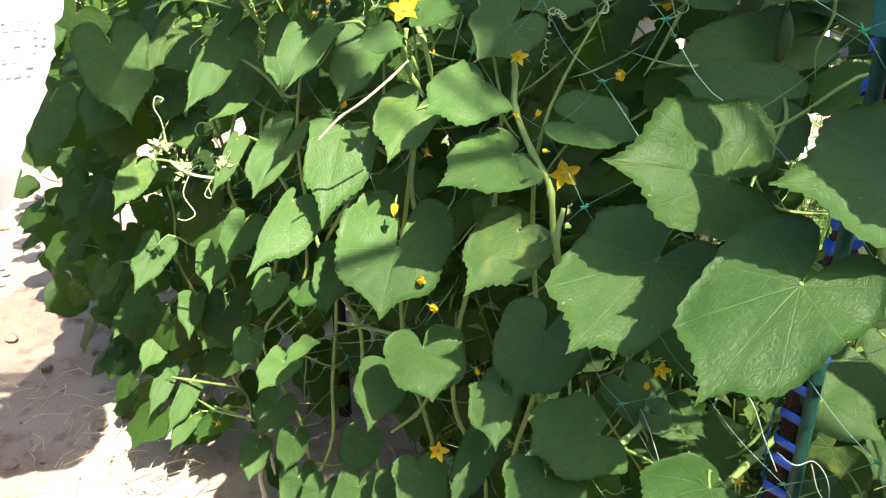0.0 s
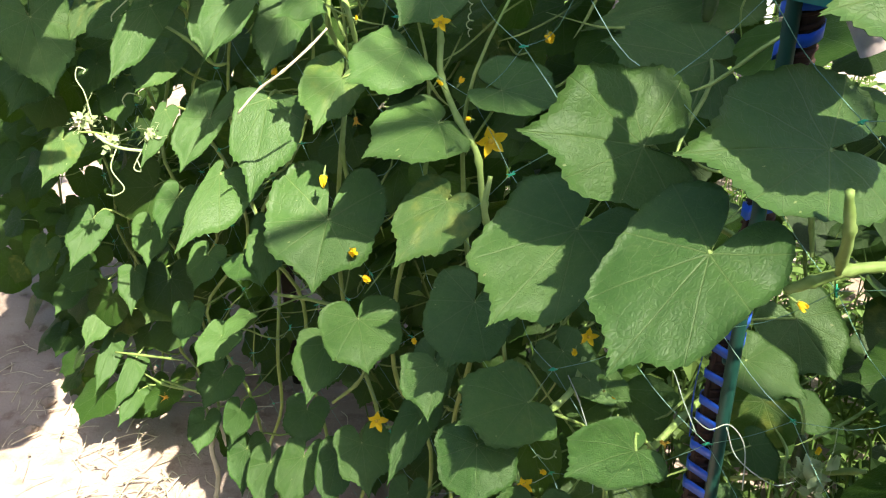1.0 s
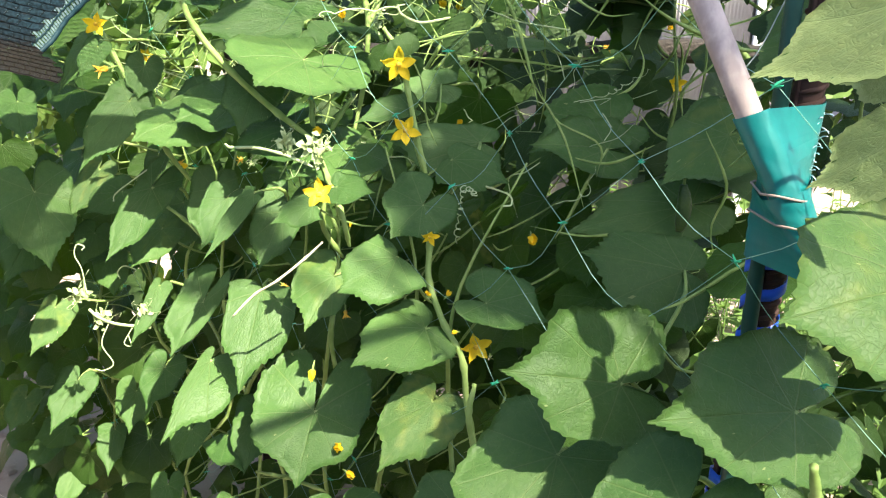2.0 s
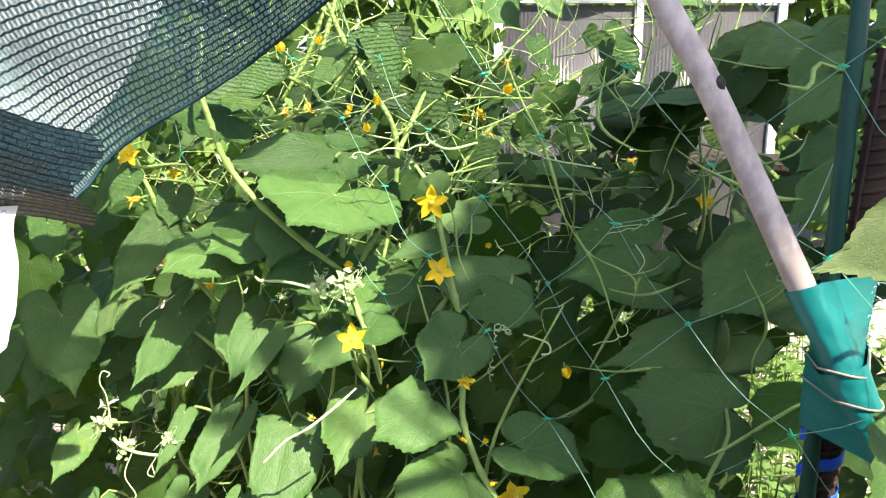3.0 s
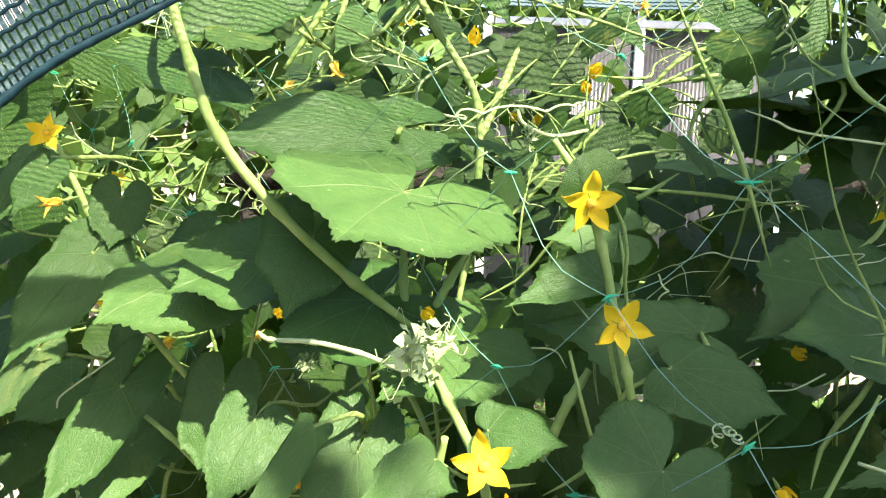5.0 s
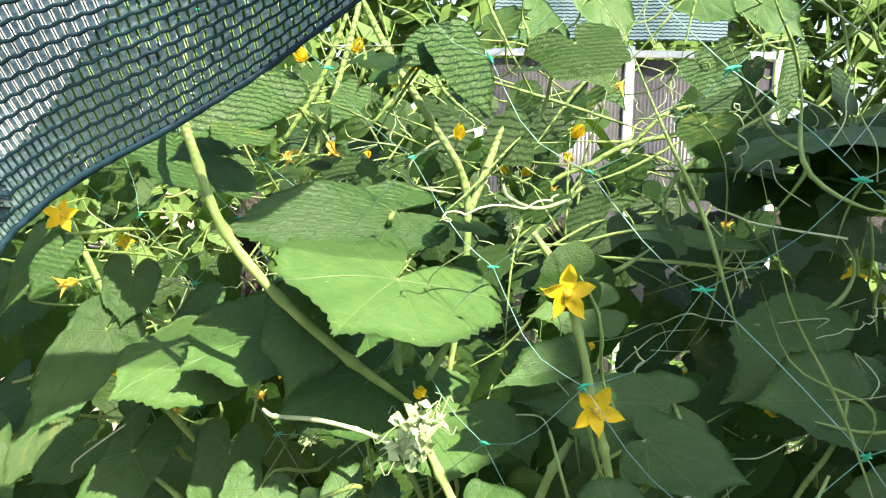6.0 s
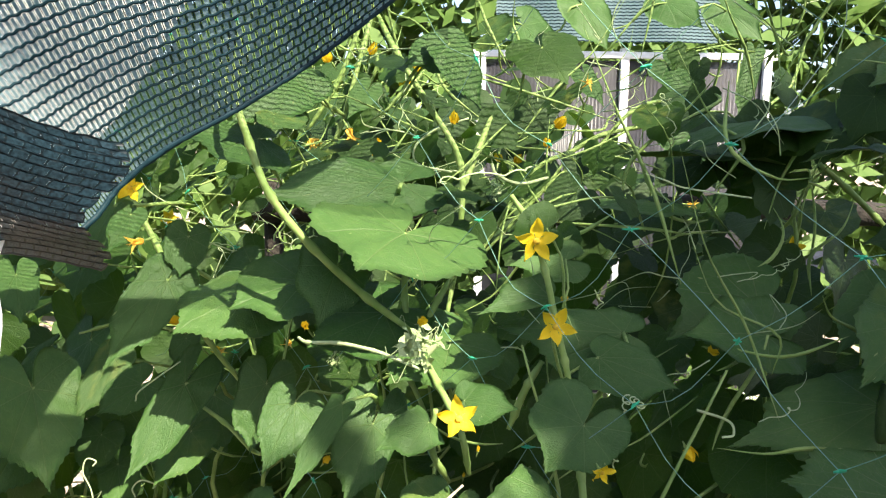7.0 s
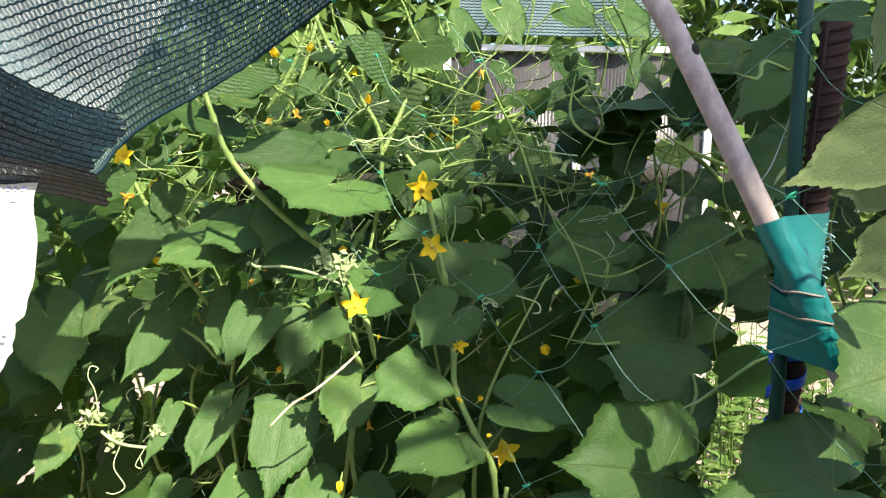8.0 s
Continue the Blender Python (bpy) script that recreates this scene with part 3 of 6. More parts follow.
leaf((0.274, 0.722, 1.199), (0.151, 0.705, 1.225), 0.49, 0.63, 0.42, lift=0.1, full=0.15)
leaf((0.271, 0.748, 0.914), (0.290, 0.719, 0.903), 0.37, 0.37, 0.40, 20)
leaf((0.705, 1.107, 1.725), (0.597, 1.064, 1.692), 0.38, 0.38, 0.40)
leaf((0.592, 1.032, 1.515), (0.483, 1.006, 1.456), 0.37, 0.37, 0.40)
leaf((0.188, 0.718, 0.748), (0.176, 0.659, 0.701), 0.65, 0.65, 0.40)
leaf((0.222, 0.749, 1.102), (0.124, 0.668, 1.041), 0.45, 0.59, 0.41, lift=0.2, full=1.1)
leaf((0.573, 1.059, 1.642), (0.466, 1.009, 1.564), 0.26, 0.26, 0.30)
leaf((0.270, 0.830, 0.854), (0.319, 0.815, 0.829), 0.42, 0.42, 0.40)
leaf((0.181, 0.764, 0.875), (0.095, 0.730, 0.873), 0.58, 0.69, 0.25, full=1.1)
leaf((0.120, 0.742, 0.833), (0.115, 0.684, 0.788), 0.69, 0.69, 0.40)
leaf((0.067, 0.714, 0.736), (0.074, 0.662, 0.703), 0.89, 0.89, 0.40)
leaf((0.624, 1.161, 1.683), (0.514, 1.110, 1.594), 0.25, 0.25, 0.30)
leaf((0.650, 1.187, 1.544), (0.560, 1.141, 1.505), 0.34, 0.34, 0.40)
leaf((0.638, 1.200, 1.314), (0.510, 1.173, 1.292), 0.49, 0.49, 0.40)
leaf((0.246, 0.889, 0.859), (0.283, 0.836, 0.824), 0.51, 0.51, 0.40)
leaf((0.453, 1.049, 1.199), (0.304, 1.048, 1.226), 0.56, 0.37, 0.24, full=1.1)
leaf((0.541, 1.162, 1.368), (0.424, 1.107, 1.305), 0.48, 0.48, 0.40)
leaf((0.095, 0.808, 0.594), (0.055, 0.754, 0.577), 0.49, 0.49, 0.40)
leaf((0.079, 0.827, 0.887), (0.065, 0.779, 0.840), 0.24, 0.69, 0.20)
leaf((0.128, 0.870, 0.950), (0.089, 0.812, 0.891), 0.64, 0.65, 0.44, full=1.1)
leaf((0.500, 1.172, 1.259), (0.302, 1.158, 1.220), 0.29, 0.29, 0.30)
leaf((0.738, 1.377, 1.697), (0.622, 1.320, 1.637), 0.38, 0.38, 0.40)
leaf((0.628, 1.315, 1.687), (0.514, 1.272, 1.648), 0.35, 0.35, 0.40)
leaf((0.167, 0.954, 1.192), (0.239, 0.916, 1.181), 0.64, 0.36, 0.48)
leaf((0.077, 0.889, 0.851), (0.054, 0.827, 0.798), 0.37, 0.37, 0.40)
leaf((0.552, 1.269, 1.374), (0.474, 1.230, 1.309), 0.38, 0.38, 0.40)
leaf((0.057, 0.914, 0.749), (0.009, 0.839, 0.692), 0.28, 0.28, 0.30)
leaf((0.590, 1.347, 1.676), (0.491, 1.354, 1.651), 0.45, 0.45, 0.40)
leaf((0.611, 1.379, 1.564), (0.468, 1.340, 1.543), 0.25, 0.25, 0.30, flat=True)
leaf((0.034, 0.923, 0.595), (0.017, 0.869, 0.557), 0.43, 0.43, 0.40)
leaf((0.101, 0.976, 1.041), (0.028, 0.902, 0.985), 0.48, 0.45, 0.24)
leaf((0.091, 0.987, 1.144), (-0.003, 0.913, 1.127), 0.44, 0.43, 0.23)
leaf((0.382, 1.235, 1.332), (0.256, 1.196, 1.348), 0.42, 0.42, 0.40)
leaf((-0.009, 0.934, 0.507), (-0.026, 0.881, 0.472), 0.48, 0.48, 0.40)
leaf((0.089, 1.038, 1.297), (0.046, 1.016, 1.258), 0.73, 0.89, 0.60)
leaf((0.055, 1.024, 1.230), (-0.021, 0.967, 1.201), 0.58, 0.45, 0.08, full=1.1)
leaf((0.402, 1.299, 1.356), (0.267, 1.278, 1.317), 0.38, 0.68, 0.39)
leaf((0.741, 1.579, 1.640), (0.645, 1.531, 1.587), 0.30, 0.30, 0.40)
leaf((-0.027, 0.992, 0.858), (-0.013, 0.920, 0.815), 0.75, 0.68, 0.44, full=1.1)
leaf((0.516, 1.447, 1.611), (0.330, 1.410, 1.560), 0.56, 0.59, 0.24, flat=True)
leaf((-0.035, 0.999, 0.629), (-0.025, 0.936, 0.575), 0.53, 0.53, 0.40)
leaf((0.135, 1.143, 1.335), (0.213, 1.100, 1.310), 0.36, 0.42, 0.17)
leaf((0.179, 1.191, 1.350), (0.024, 1.180, 1.360), 0.41, 0.21, 0.19)
leaf((-0.087, 1.006, 0.427), (-0.067, 0.957, 0.400), 0.47, 0.47, 0.40)
leaf((0.079, 1.149, 1.403), (-0.004, 1.136, 1.387), 0.12, 0.36, 0.12)
leaf((-0.025, 1.075, 1.312), (0.027, 1.050, 1.311), 0.41, 0.46, 0.21)
leaf((-0.065, 1.058, 0.983), (-0.086, 0.981, 0.908), 0.71, 0.84, 0.86, full=0.15)
leaf((0.465, 1.494, 1.543), (0.262, 1.487, 1.551), 0.42, 0.42, 0.25, flat=True)
leaf((-0.083, 1.068, 0.544), (-0.102, 1.004, 0.487), 0.39, 0.39, 0.40)
leaf((-0.060, 1.097, 1.282), (-0.115, 1.078, 1.260), 0.48, 0.39, 0.08, 10)
leaf((-0.084, 1.089, 0.755), (-0.114, 1.002, 0.707), 0.40, 0.49, 0.21)
leaf((-0.035, 1.111, 1.172), (-0.072, 1.048, 1.113), 0.38, 0.61, 0.41)
leaf((0.124, 1.260, 1.426), (0.050, 1.247, 1.422), 0.40, 0.40, 0.40)
leaf((-0.019, 1.154, 0.979), (-0.010, 1.103, 0.936), 0.39, 0.39, 0.40)
leaf((0.299, 1.452, 1.482), (0.182, 1.412, 1.468), 0.87, 0.53, 0.08, flat=True)
leaf((-0.047, 1.192, 0.458), (-0.004, 1.183, 0.529), 0.35, 0.35, 0.40)
leaf((0.049, 1.300, 1.301), (0.057, 1.243, 1.266), 0.35, 0.35, 0.40)
leaf((-0.184, 1.120, 0.319), (-0.148, 1.060, 0.293), 0.45, 0.45, 0.40)
leaf((-0.078, 1.217, 1.465), (-0.134, 1.127, 1.436), 0.89, 1.04, 0.70, lift=1.0)
leaf((-0.154, 1.149, 0.480), (-0.184, 1.067, 0.432), 0.42, 0.42, 0.40)
leaf((-0.115, 1.201, 1.242), (-0.147, 1.147, 1.167), 0.37, 0.42, 0.53)
leaf((-0.150, 1.162, 1.282), (-0.210, 1.079, 1.208), 0.12, 0.12, 0.08)
leaf((-0.147, 1.163, 1.131), (-0.170, 1.055, 1.014), 0.38, 0.31, 0.08, full=0.15)
leaf((-0.209, 1.127, 0.793), (-0.247, 1.067, 0.781), 0.21, 0.30, 0.09, 20)
leaf((-0.226, 1.140, 1.027), (-0.280, 1.038, 0.948), 0.47, 0.12, 0.16)
leaf((0.514, 1.720, 1.392), (0.422, 1.677, 1.378), 0.32, 0.32, 0.40)
leaf((-0.165, 1.180, 0.915), (-0.181, 1.098, 0.853), 0.31, 0.38, 0.30)
leaf((-0.150, 1.206, 1.100), (-0.121, 1.150, 1.046), 0.35, 0.35, 0.40)
leaf((-0.219, 1.183, 0.871), (-0.178, 1.096, 0.857), 0.12, 0.44, 0.14)
leaf((0.654, 1.859, 1.745), (0.595, 1.792, 1.593), 0.12, 0.12, 0.11)
leaf((-0.152, 1.228, 0.522), (-0.168, 1.162, 0.482), 0.53, 0.53, 0.40)
leaf((-0.015, 1.335, 1.691), (0.018, 1.278, 1.608), 0.24, 0.28, 0.24)
leaf((-0.076, 1.316, 1.516), (-0.248, 1.262, 1.505), 0.29, 0.24, 0.30, lift=0.75, full=0.9)
leaf((-0.028, 1.368, 1.692), (-0.073, 1.337, 1.663), 0.65, 0.36, 0.08)
leaf((-0.156, 1.270, 1.419), (-0.179, 1.231, 1.351), 0.53, 0.60, 0.43)
leaf((-0.209, 1.266, 1.247), (-0.245, 1.214, 1.178), 0.40, 0.38, 0.24)
leaf((-0.232, 1.224, 0.405), (-0.251, 1.143, 0.359), 0.42, 0.42, 0.40)
leaf((-0.278, 1.199, 0.709), (-0.313, 1.143, 0.683), 0.46, 0.46, 0.40)
leaf((-0.265, 1.217, 0.286), (-0.278, 1.139, 0.244), 0.39, 0.39, 0.40, 20)
leaf((0.450, 1.782, 1.623), (0.443, 1.728, 1.531), 0.47, 0.32, 0.26)
leaf((-0.255, 1.241, 1.080), (-0.295, 1.176, 1.016), 0.24, 0.44, 0.71)
leaf((0.451, 1.795, 1.710), (0.515, 1.735, 1.628), 0.30, 0.33, 0.21)
leaf((0.644, 1.975, 1.838), (0.703, 1.918, 1.766), 0.41, 0.41, 0.40)
leaf((-0.235, 1.325, 1.599), (-0.231, 1.281, 1.578), 0.90, 0.47, 0.95)
leaf((-0.248, 1.297, 0.934), (-0.235, 1.255, 0.888), 0.32, 0.32, 0.40)
leaf((0.481, 1.892, 1.838), (0.536, 1.837, 1.782), 0.47, 0.47, 0.40)
leaf((-0.308, 1.299, 0.814), (-0.322, 1.230, 0.782), 0.40, 0.40, 0.40)
leaf((-0.297, 1.316, 0.363), (-0.298, 1.234, 0.315), 0.42, 0.42, 0.40)
leaf((-0.215, 1.382, 1.654), (-0.290, 1.309, 1.586), 0.46, 0.20, 0.25)
leaf((-0.260, 1.374, 1.569), (-0.357, 1.316, 1.577), 0.63, 0.24, 0.28, lift=1.0)
leaf((-0.308, 1.354, 0.434), (-0.315, 1.282, 0.404), 0.42, 0.42, 0.40)
leaf((-0.258, 1.395, 1.231), (-0.279, 1.364, 1.142), 0.42, 0.42, 0.40)
leaf((0.321, 1.889, 1.694), (0.345, 1.835, 1.630), 0.22, 0.32, 0.34)
leaf((-0.374, 1.345, 0.671), (-0.373, 1.276, 0.638), 0.40, 0.40, 0.40)
leaf((-0.277, 1.453, 1.380), (-0.325, 1.394, 1.322), 0.44, 0.44, 0.40)
leaf((-0.366, 1.392, 1.052), (-0.402, 1.311, 0.971), 0.19, 0.12, 0.13)
leaf((-0.361, 1.416, 1.434), (-0.368, 1.389, 1.383), 0.53, 0.53, 0.40)
leaf((-0.384, 1.389, 1.379), (-0.451, 1.320, 1.279), 0.27, 0.28, 0.27)
leaf((-0.354, 1.430, 0.467), (-0.386, 1.364, 0.427), 0.55, 0.55, 0.40)
leaf((-0.114, 1.624, 1.644), (-0.146, 1.570, 1.598), 0.30, 0.30, 0.40)
leaf((0.342, 2.011, 1.848), (0.383, 1.951, 1.750), 0.40, 0.40, 0.40)
leaf((-0.376, 1.437, 1.220), (-0.443, 1.357, 1.111), 0.28, 0.20, 0.42)
leaf((-0.384, 1.432, 0.870), (-0.403, 1.356, 0.821), 0.42, 0.42, 0.40)
leaf((-0.439, 1.430, 1.463), (-0.455, 1.374, 1.418), 0.29, 0.29, 0.30)
leaf((-0.381, 1.490, 1.129), (-0.419, 1.413, 1.079), 0.41, 0.41, 0.40)
leaf((-0.420, 1.468, 0.323), (-0.427, 1.400, 0.282), 0.45, 0.45, 0.40)
leaf((0.125, 1.922, 1.772), (0.187, 1.868, 1.799), 0.39, 0.39, 0.40)
leaf((-0.360, 1.578, 1.155), (-0.377, 1.515, 1.059), 0.44, 0.44, 0.40)
leaf((-0.480, 1.498, 1.468), (-0.496, 1.386, 1.389), 0.23, 0.12, 0.18)
leaf((-0.464, 1.544, 1.187), (-0.518, 1.494, 1.157), 0.45, 0.45, 0.40)
leaf((-0.405, 1.596, 1.245), (-0.418, 1.571, 1.201), 0.43, 0.43, 0.40)
leaf((0.239, 2.119, 1.815), (0.304, 2.058, 1.726), 0.40, 0.40, 0.40)
leaf((-0.482, 1.547, 0.760), (-0.479, 1.469, 0.706), 0.42, 0.42, 0.40)
leaf((-0.513, 1.575, 1.222), (-0.551, 1.498, 1.145), 0.28, 0.23, 0.26)
leaf((-0.531, 1.525, 1.389), (-0.541, 1.469, 1.376), 0.27, 0.27, 0.30)
leaf((-0.595, 1.489, 0.972), (-0.618, 1.410, 0.908), 0.40, 0.25, 0.26)
leaf((-0.584, 1.568, 1.188), (-0.621, 1.491, 1.110), 0.13, 0.21, 0.18)
leaf((-0.575, 1.540, 1.418), (-0.513, 1.527, 1.377), 0.38, 0.38, 0.40)
leaf((-0.615, 1.518, 1.192), (-0.563, 1.422, 1.071), 0.43, 0.43, 0.40)
leaf((-0.541, 1.588, 1.090), (-0.551, 1.531, 1.039), 0.47, 0.47, 0.40)
leaf((-0.524, 1.609, 1.029), (-0.497, 1.531, 0.975), 0.36, 0.36, 0.40)
leaf((-0.568, 1.643, 1.232), (-0.573, 1.543, 1.130), 0.30, 0.30, 0.40, 30)
leaf((-0.618, 1.600, 0.760), (-0.652, 1.512, 0.684), 0.34, 0.34, 0.25)
leaf((-0.653, 1.584, 1.099), (-0.687, 1.493, 1.016), 0.44, 0.44, 0.40)
leaf((-0.587, 1.684, 0.591), (-0.585, 1.604, 0.516), 0.27, 0.34, 0.14)
leaf((-0.632, 1.667, 0.265), (-0.667, 1.588, 0.219), 0.29, 0.26, 0.15)
leaf((-0.639, 1.662, 1.152), (-0.670, 1.575, 1.079), 0.31, 0.31, 0.40, 30)
leaf((-0.638, 1.704, 0.333), (-0.674, 1.605, 0.253), 0.26, 0.17, 0.13)
leaf((-0.692, 1.677, 1.336), (-0.658, 1.601, 1.272), 0.35, 0.35, 0.40)
leaf((-0.709, 1.776, 0.358), (-0.740, 1.667, 0.256), 0.25, 0.14, 0.10)
leaf((-0.702, 1.740, 0.458), (-0.733, 1.660, 0.397), 0.37, 0.30, 0.18)
leaf((-0.736, 1.853, 0.395), (-0.782, 1.769, 0.343), 0.47, 0.47, 0.40)
leaf((-0.874, 1.772, 1.034), (-0.887, 1.669, 0.922), 0.40, 0.40, 0.40)
leaf((-0.818, 1.847, 0.452), (-0.842, 1.780, 0.423), 0.45, 0.45, 0.40)
leaf((-0.899, 1.838, 1.184), (-0.923, 1.742, 1.091), 0.39, 0.39, 0.40)
leaf((-0.877, 1.893, 0.560), (-0.892, 1.817, 0.509), 0.40, 0.40, 0.40)
leaf((-0.935, 1.981, 0.763), (-0.970, 1.894, 0.687), 0.42, 0.42, 0.40)
# four extra leaves, added to keep the sun off the leaves below them
leaf((-0.200, 1.340, 1.385), (-0.290, 1.290, 1.360), 0.65, 0.62, 0.45, lift=1.2)
leaf((-0.280, 1.360, 1.360), (-0.360, 1.300, 1.330), 0.62, 0.65, 0.45, lift=1.2)
leaf((-0.100, 1.270, 1.360), (-0.190, 1.220, 1.330), 0.65, 0.60, 0.45, lift=1.2)
leaf((-0.020, 1.240, 1.330), (-0.100, 1.170, 1.300), 0.60, 0.64, 0.45, lift=1.2)


def fill_leaves():
    """The depth of the foliage: leaves behind the outer ones, drooping and half turned, in the darkened leaf materials.
    """
    rng = random.Random(3)

    def one(u, o, z, size, meshes):
        if z < 1.34 and o < -0.12 and abs(u + 0.31 + 0.40 * o) < 0.13 and rng.random() < 0.6:
            return
        if abs(u + 0.30) < 0.09 and abs(o + 0.04) < 0.12:
            return  # a gap in the growth beside the stake
        b = row(u, o, z)
        plant = nearest_plant(b)
        way = (OUT * rng.uniform(0.1, 0.9) + ALONG * rng.gauss(0, 0.5) + UP * rng.uniform(-1.1, -0.1)).normalized()
        width, roll, flat, stalk = rng.uniform(0.85, 1.25), rng.gauss(0, 28), rng.random() < 0.12, rng.random() < 0.7
        if z > 1.5 and b.y < 0.70:
            return  # left out, so that the sun reaches the near outer leaves
        set_leaf(b, b + way * size, width, roll, flat, meshes, plant, stalk)

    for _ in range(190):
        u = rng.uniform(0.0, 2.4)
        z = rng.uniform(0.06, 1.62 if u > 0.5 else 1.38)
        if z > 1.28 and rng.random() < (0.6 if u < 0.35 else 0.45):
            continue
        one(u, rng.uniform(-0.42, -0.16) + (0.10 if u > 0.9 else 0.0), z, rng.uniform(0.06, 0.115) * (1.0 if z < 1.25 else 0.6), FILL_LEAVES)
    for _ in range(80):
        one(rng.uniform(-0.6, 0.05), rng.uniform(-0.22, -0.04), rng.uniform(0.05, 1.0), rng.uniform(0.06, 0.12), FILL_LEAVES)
    # near end of the row, out of sight, added to shade the leaves beside it
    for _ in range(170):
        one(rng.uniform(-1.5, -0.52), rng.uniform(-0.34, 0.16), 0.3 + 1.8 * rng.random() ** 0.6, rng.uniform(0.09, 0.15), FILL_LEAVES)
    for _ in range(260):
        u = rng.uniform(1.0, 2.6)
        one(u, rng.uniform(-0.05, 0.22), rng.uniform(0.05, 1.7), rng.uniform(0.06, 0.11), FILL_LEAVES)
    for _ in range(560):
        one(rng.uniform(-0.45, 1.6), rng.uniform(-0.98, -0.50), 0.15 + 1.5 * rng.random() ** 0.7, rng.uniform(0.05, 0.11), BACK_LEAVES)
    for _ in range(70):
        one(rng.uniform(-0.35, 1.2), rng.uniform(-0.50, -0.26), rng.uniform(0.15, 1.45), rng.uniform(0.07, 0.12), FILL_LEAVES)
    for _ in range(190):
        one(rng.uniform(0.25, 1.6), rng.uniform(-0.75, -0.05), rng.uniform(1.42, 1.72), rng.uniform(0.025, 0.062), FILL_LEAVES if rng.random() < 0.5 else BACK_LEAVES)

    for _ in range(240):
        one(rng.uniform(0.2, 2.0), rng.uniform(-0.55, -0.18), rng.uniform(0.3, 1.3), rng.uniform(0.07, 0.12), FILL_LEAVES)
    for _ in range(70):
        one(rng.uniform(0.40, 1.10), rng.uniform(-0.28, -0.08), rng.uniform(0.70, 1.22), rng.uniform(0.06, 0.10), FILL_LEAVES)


fill_leaves()


def stems():
    """The climbing main stems of each plant."""
    rng = random.Random(8)
    for k, owner in enumerate(ALL_PLANTS):
        u, o = PLANT_AT[k]
        top = (1.6, 0.85, 1.2, 1.25, 1.25, 1.3, 1.4, 1.5)[k] if k < 8 else 1.6
        for s in range(2 if k < 8 else 1):
            pts = [row(u + (s - 0.5) * 0.05, o, 0)]
            z = 0.0
            while z < top:
                z += 0.17
                pts.append(row(u + (s - 0.5) * 0.12 + rng.gauss(0, 0.04), o + rng.gauss(0, 0.03), z))
            n = len(pts) * 4
            v, f = tube(spline(pts, n), [0.0038 * min(1.0, 0.25 + (n - i) / 14) for i in range(n)], 7, 0.15)
            under(part("stem", mesh_of("stem", v, f, STEM), None, None), owner)


stems()


def side_shoots():
    """The tangle of thin side shoots between the two rows and along the top."""
    rng = random.Random(31)
    for k in range(270):
        u = rng.uniform(-0.3, 1.5)
        top = rng.random() < 0.6
        o = rng.uniform(-0.85, -0.22) if top else rng.uniform(-0.95, -0.15)
        z = rng.uniform(1.2, 1.75) if top else rng.uniform(0.2, 1.4)
        p = row(u, o, z)
        way = Vector((rng.gauss(0, 0.7), rng.gauss(0, 0.5), rng.gauss(0.5, 0.7))).normalized() * rng.uniform(0.10, 0.32)
        pts = [p]
        for s in range(3):
            pts.append(pts[-1] + way / 3 + Vector((rng.gauss(0, 0.02), rng.gauss(0, 0.02), rng.gauss(0, 0.02))))
        line = spline(pts, 14)
        r = rng.uniform(0.0012, 0.0032 if top else 0.0025)
        owner = ALL_PLANTS[nearest_plant(p)]
        under(part("side_shoot", mesh_of("side_shoot", *tube(line, [r * min(1.0, 0.2 + i / 4, 0.1 + (13 - i) / 9) for i in range(14)], 6, 0.1), STEM), None, None), owner)


side_shoots()


def fine_tendrils():
    """Thin curling feelers and leaf stalks that stand in the sun along the top of the row."""
    rng = random.Random(37)
    for k in range(150):
        p = row(rng.uniform(0.0, 1.5), rng.uniform(-0.7, 0.02), rng.uniform(1.28, 1.72))
        way = Vector((rng.gauss(0, 0.8), rng.gauss(0, 0.6), rng.gauss(0.3, 0.8))).normalized() * rng.uniform(0.05, 0.16)
        pts = [p, p + way * 0.4 + Vector((rng.gauss(0, 0.012), rng.gauss(0, 0.012), 0)), p + way * 0.8, p + way + Vector((rng.gauss(0, 0.02), 0, rng.gauss(0, 0.02)))]
        line = spline(pts, 30)
        if k % 3 == 0:
            turns = rng.uniform(3, 7)
            line = [q + Vector((math.cos(i * turns * 0.21), 0.6 * math.sin(i * turns * 0.21), 0.6 * math.sin(i * turns * 0.21))) * 0.0042 * min(1, i / 12) for i, q in enumerate(line)]
        r = rng.uniform(0.0006, 0.0011)
        under(part("tendril", mesh_of("tendril", *tube(line, [r * min(1.0, 0.3 + (29 - i) / 14) for i in range(30)], 5), TENDRIL), None, None), ALL_PLANTS[nearest_plant(p)])


fine_tendrils()


# ---- flowers, vines, tendrils ----
def petal_mesh(name, seed, cup, twist, material):
    """One pointed petal along y, one unit long, its inner side up."""
    rng = random.Random(seed)
    verts, faces = [], []
    n, m = 8, 5
    for i in range(n + 1):
        f = i / n
        w = 0.33 * math.sin(math.pi * min(1, f * 0.93 + 0.10)) ** 0.75 * (1 - 0.35 * f)
        for k in range(m):
            s = k / (m - 1) * 2 - 1
            z = cup * f * f - 0.10 * (1 - s * s) * math.sin(math.pi * f) + 0.05 * math.sin(6 * f + seed + 3 * s) + twist * f * s * 0.3
            verts.append((s * w + rng.uniform(-0.01, 0.01), f - 0.2 * abs(cup) * f * f, z))
    for i in range(n):
        for k in range(m - 1):
            a = i * m + k
            faces.append((a, a + 1, a + m + 1, a + m))
    return mesh_of(name, verts, faces, material)


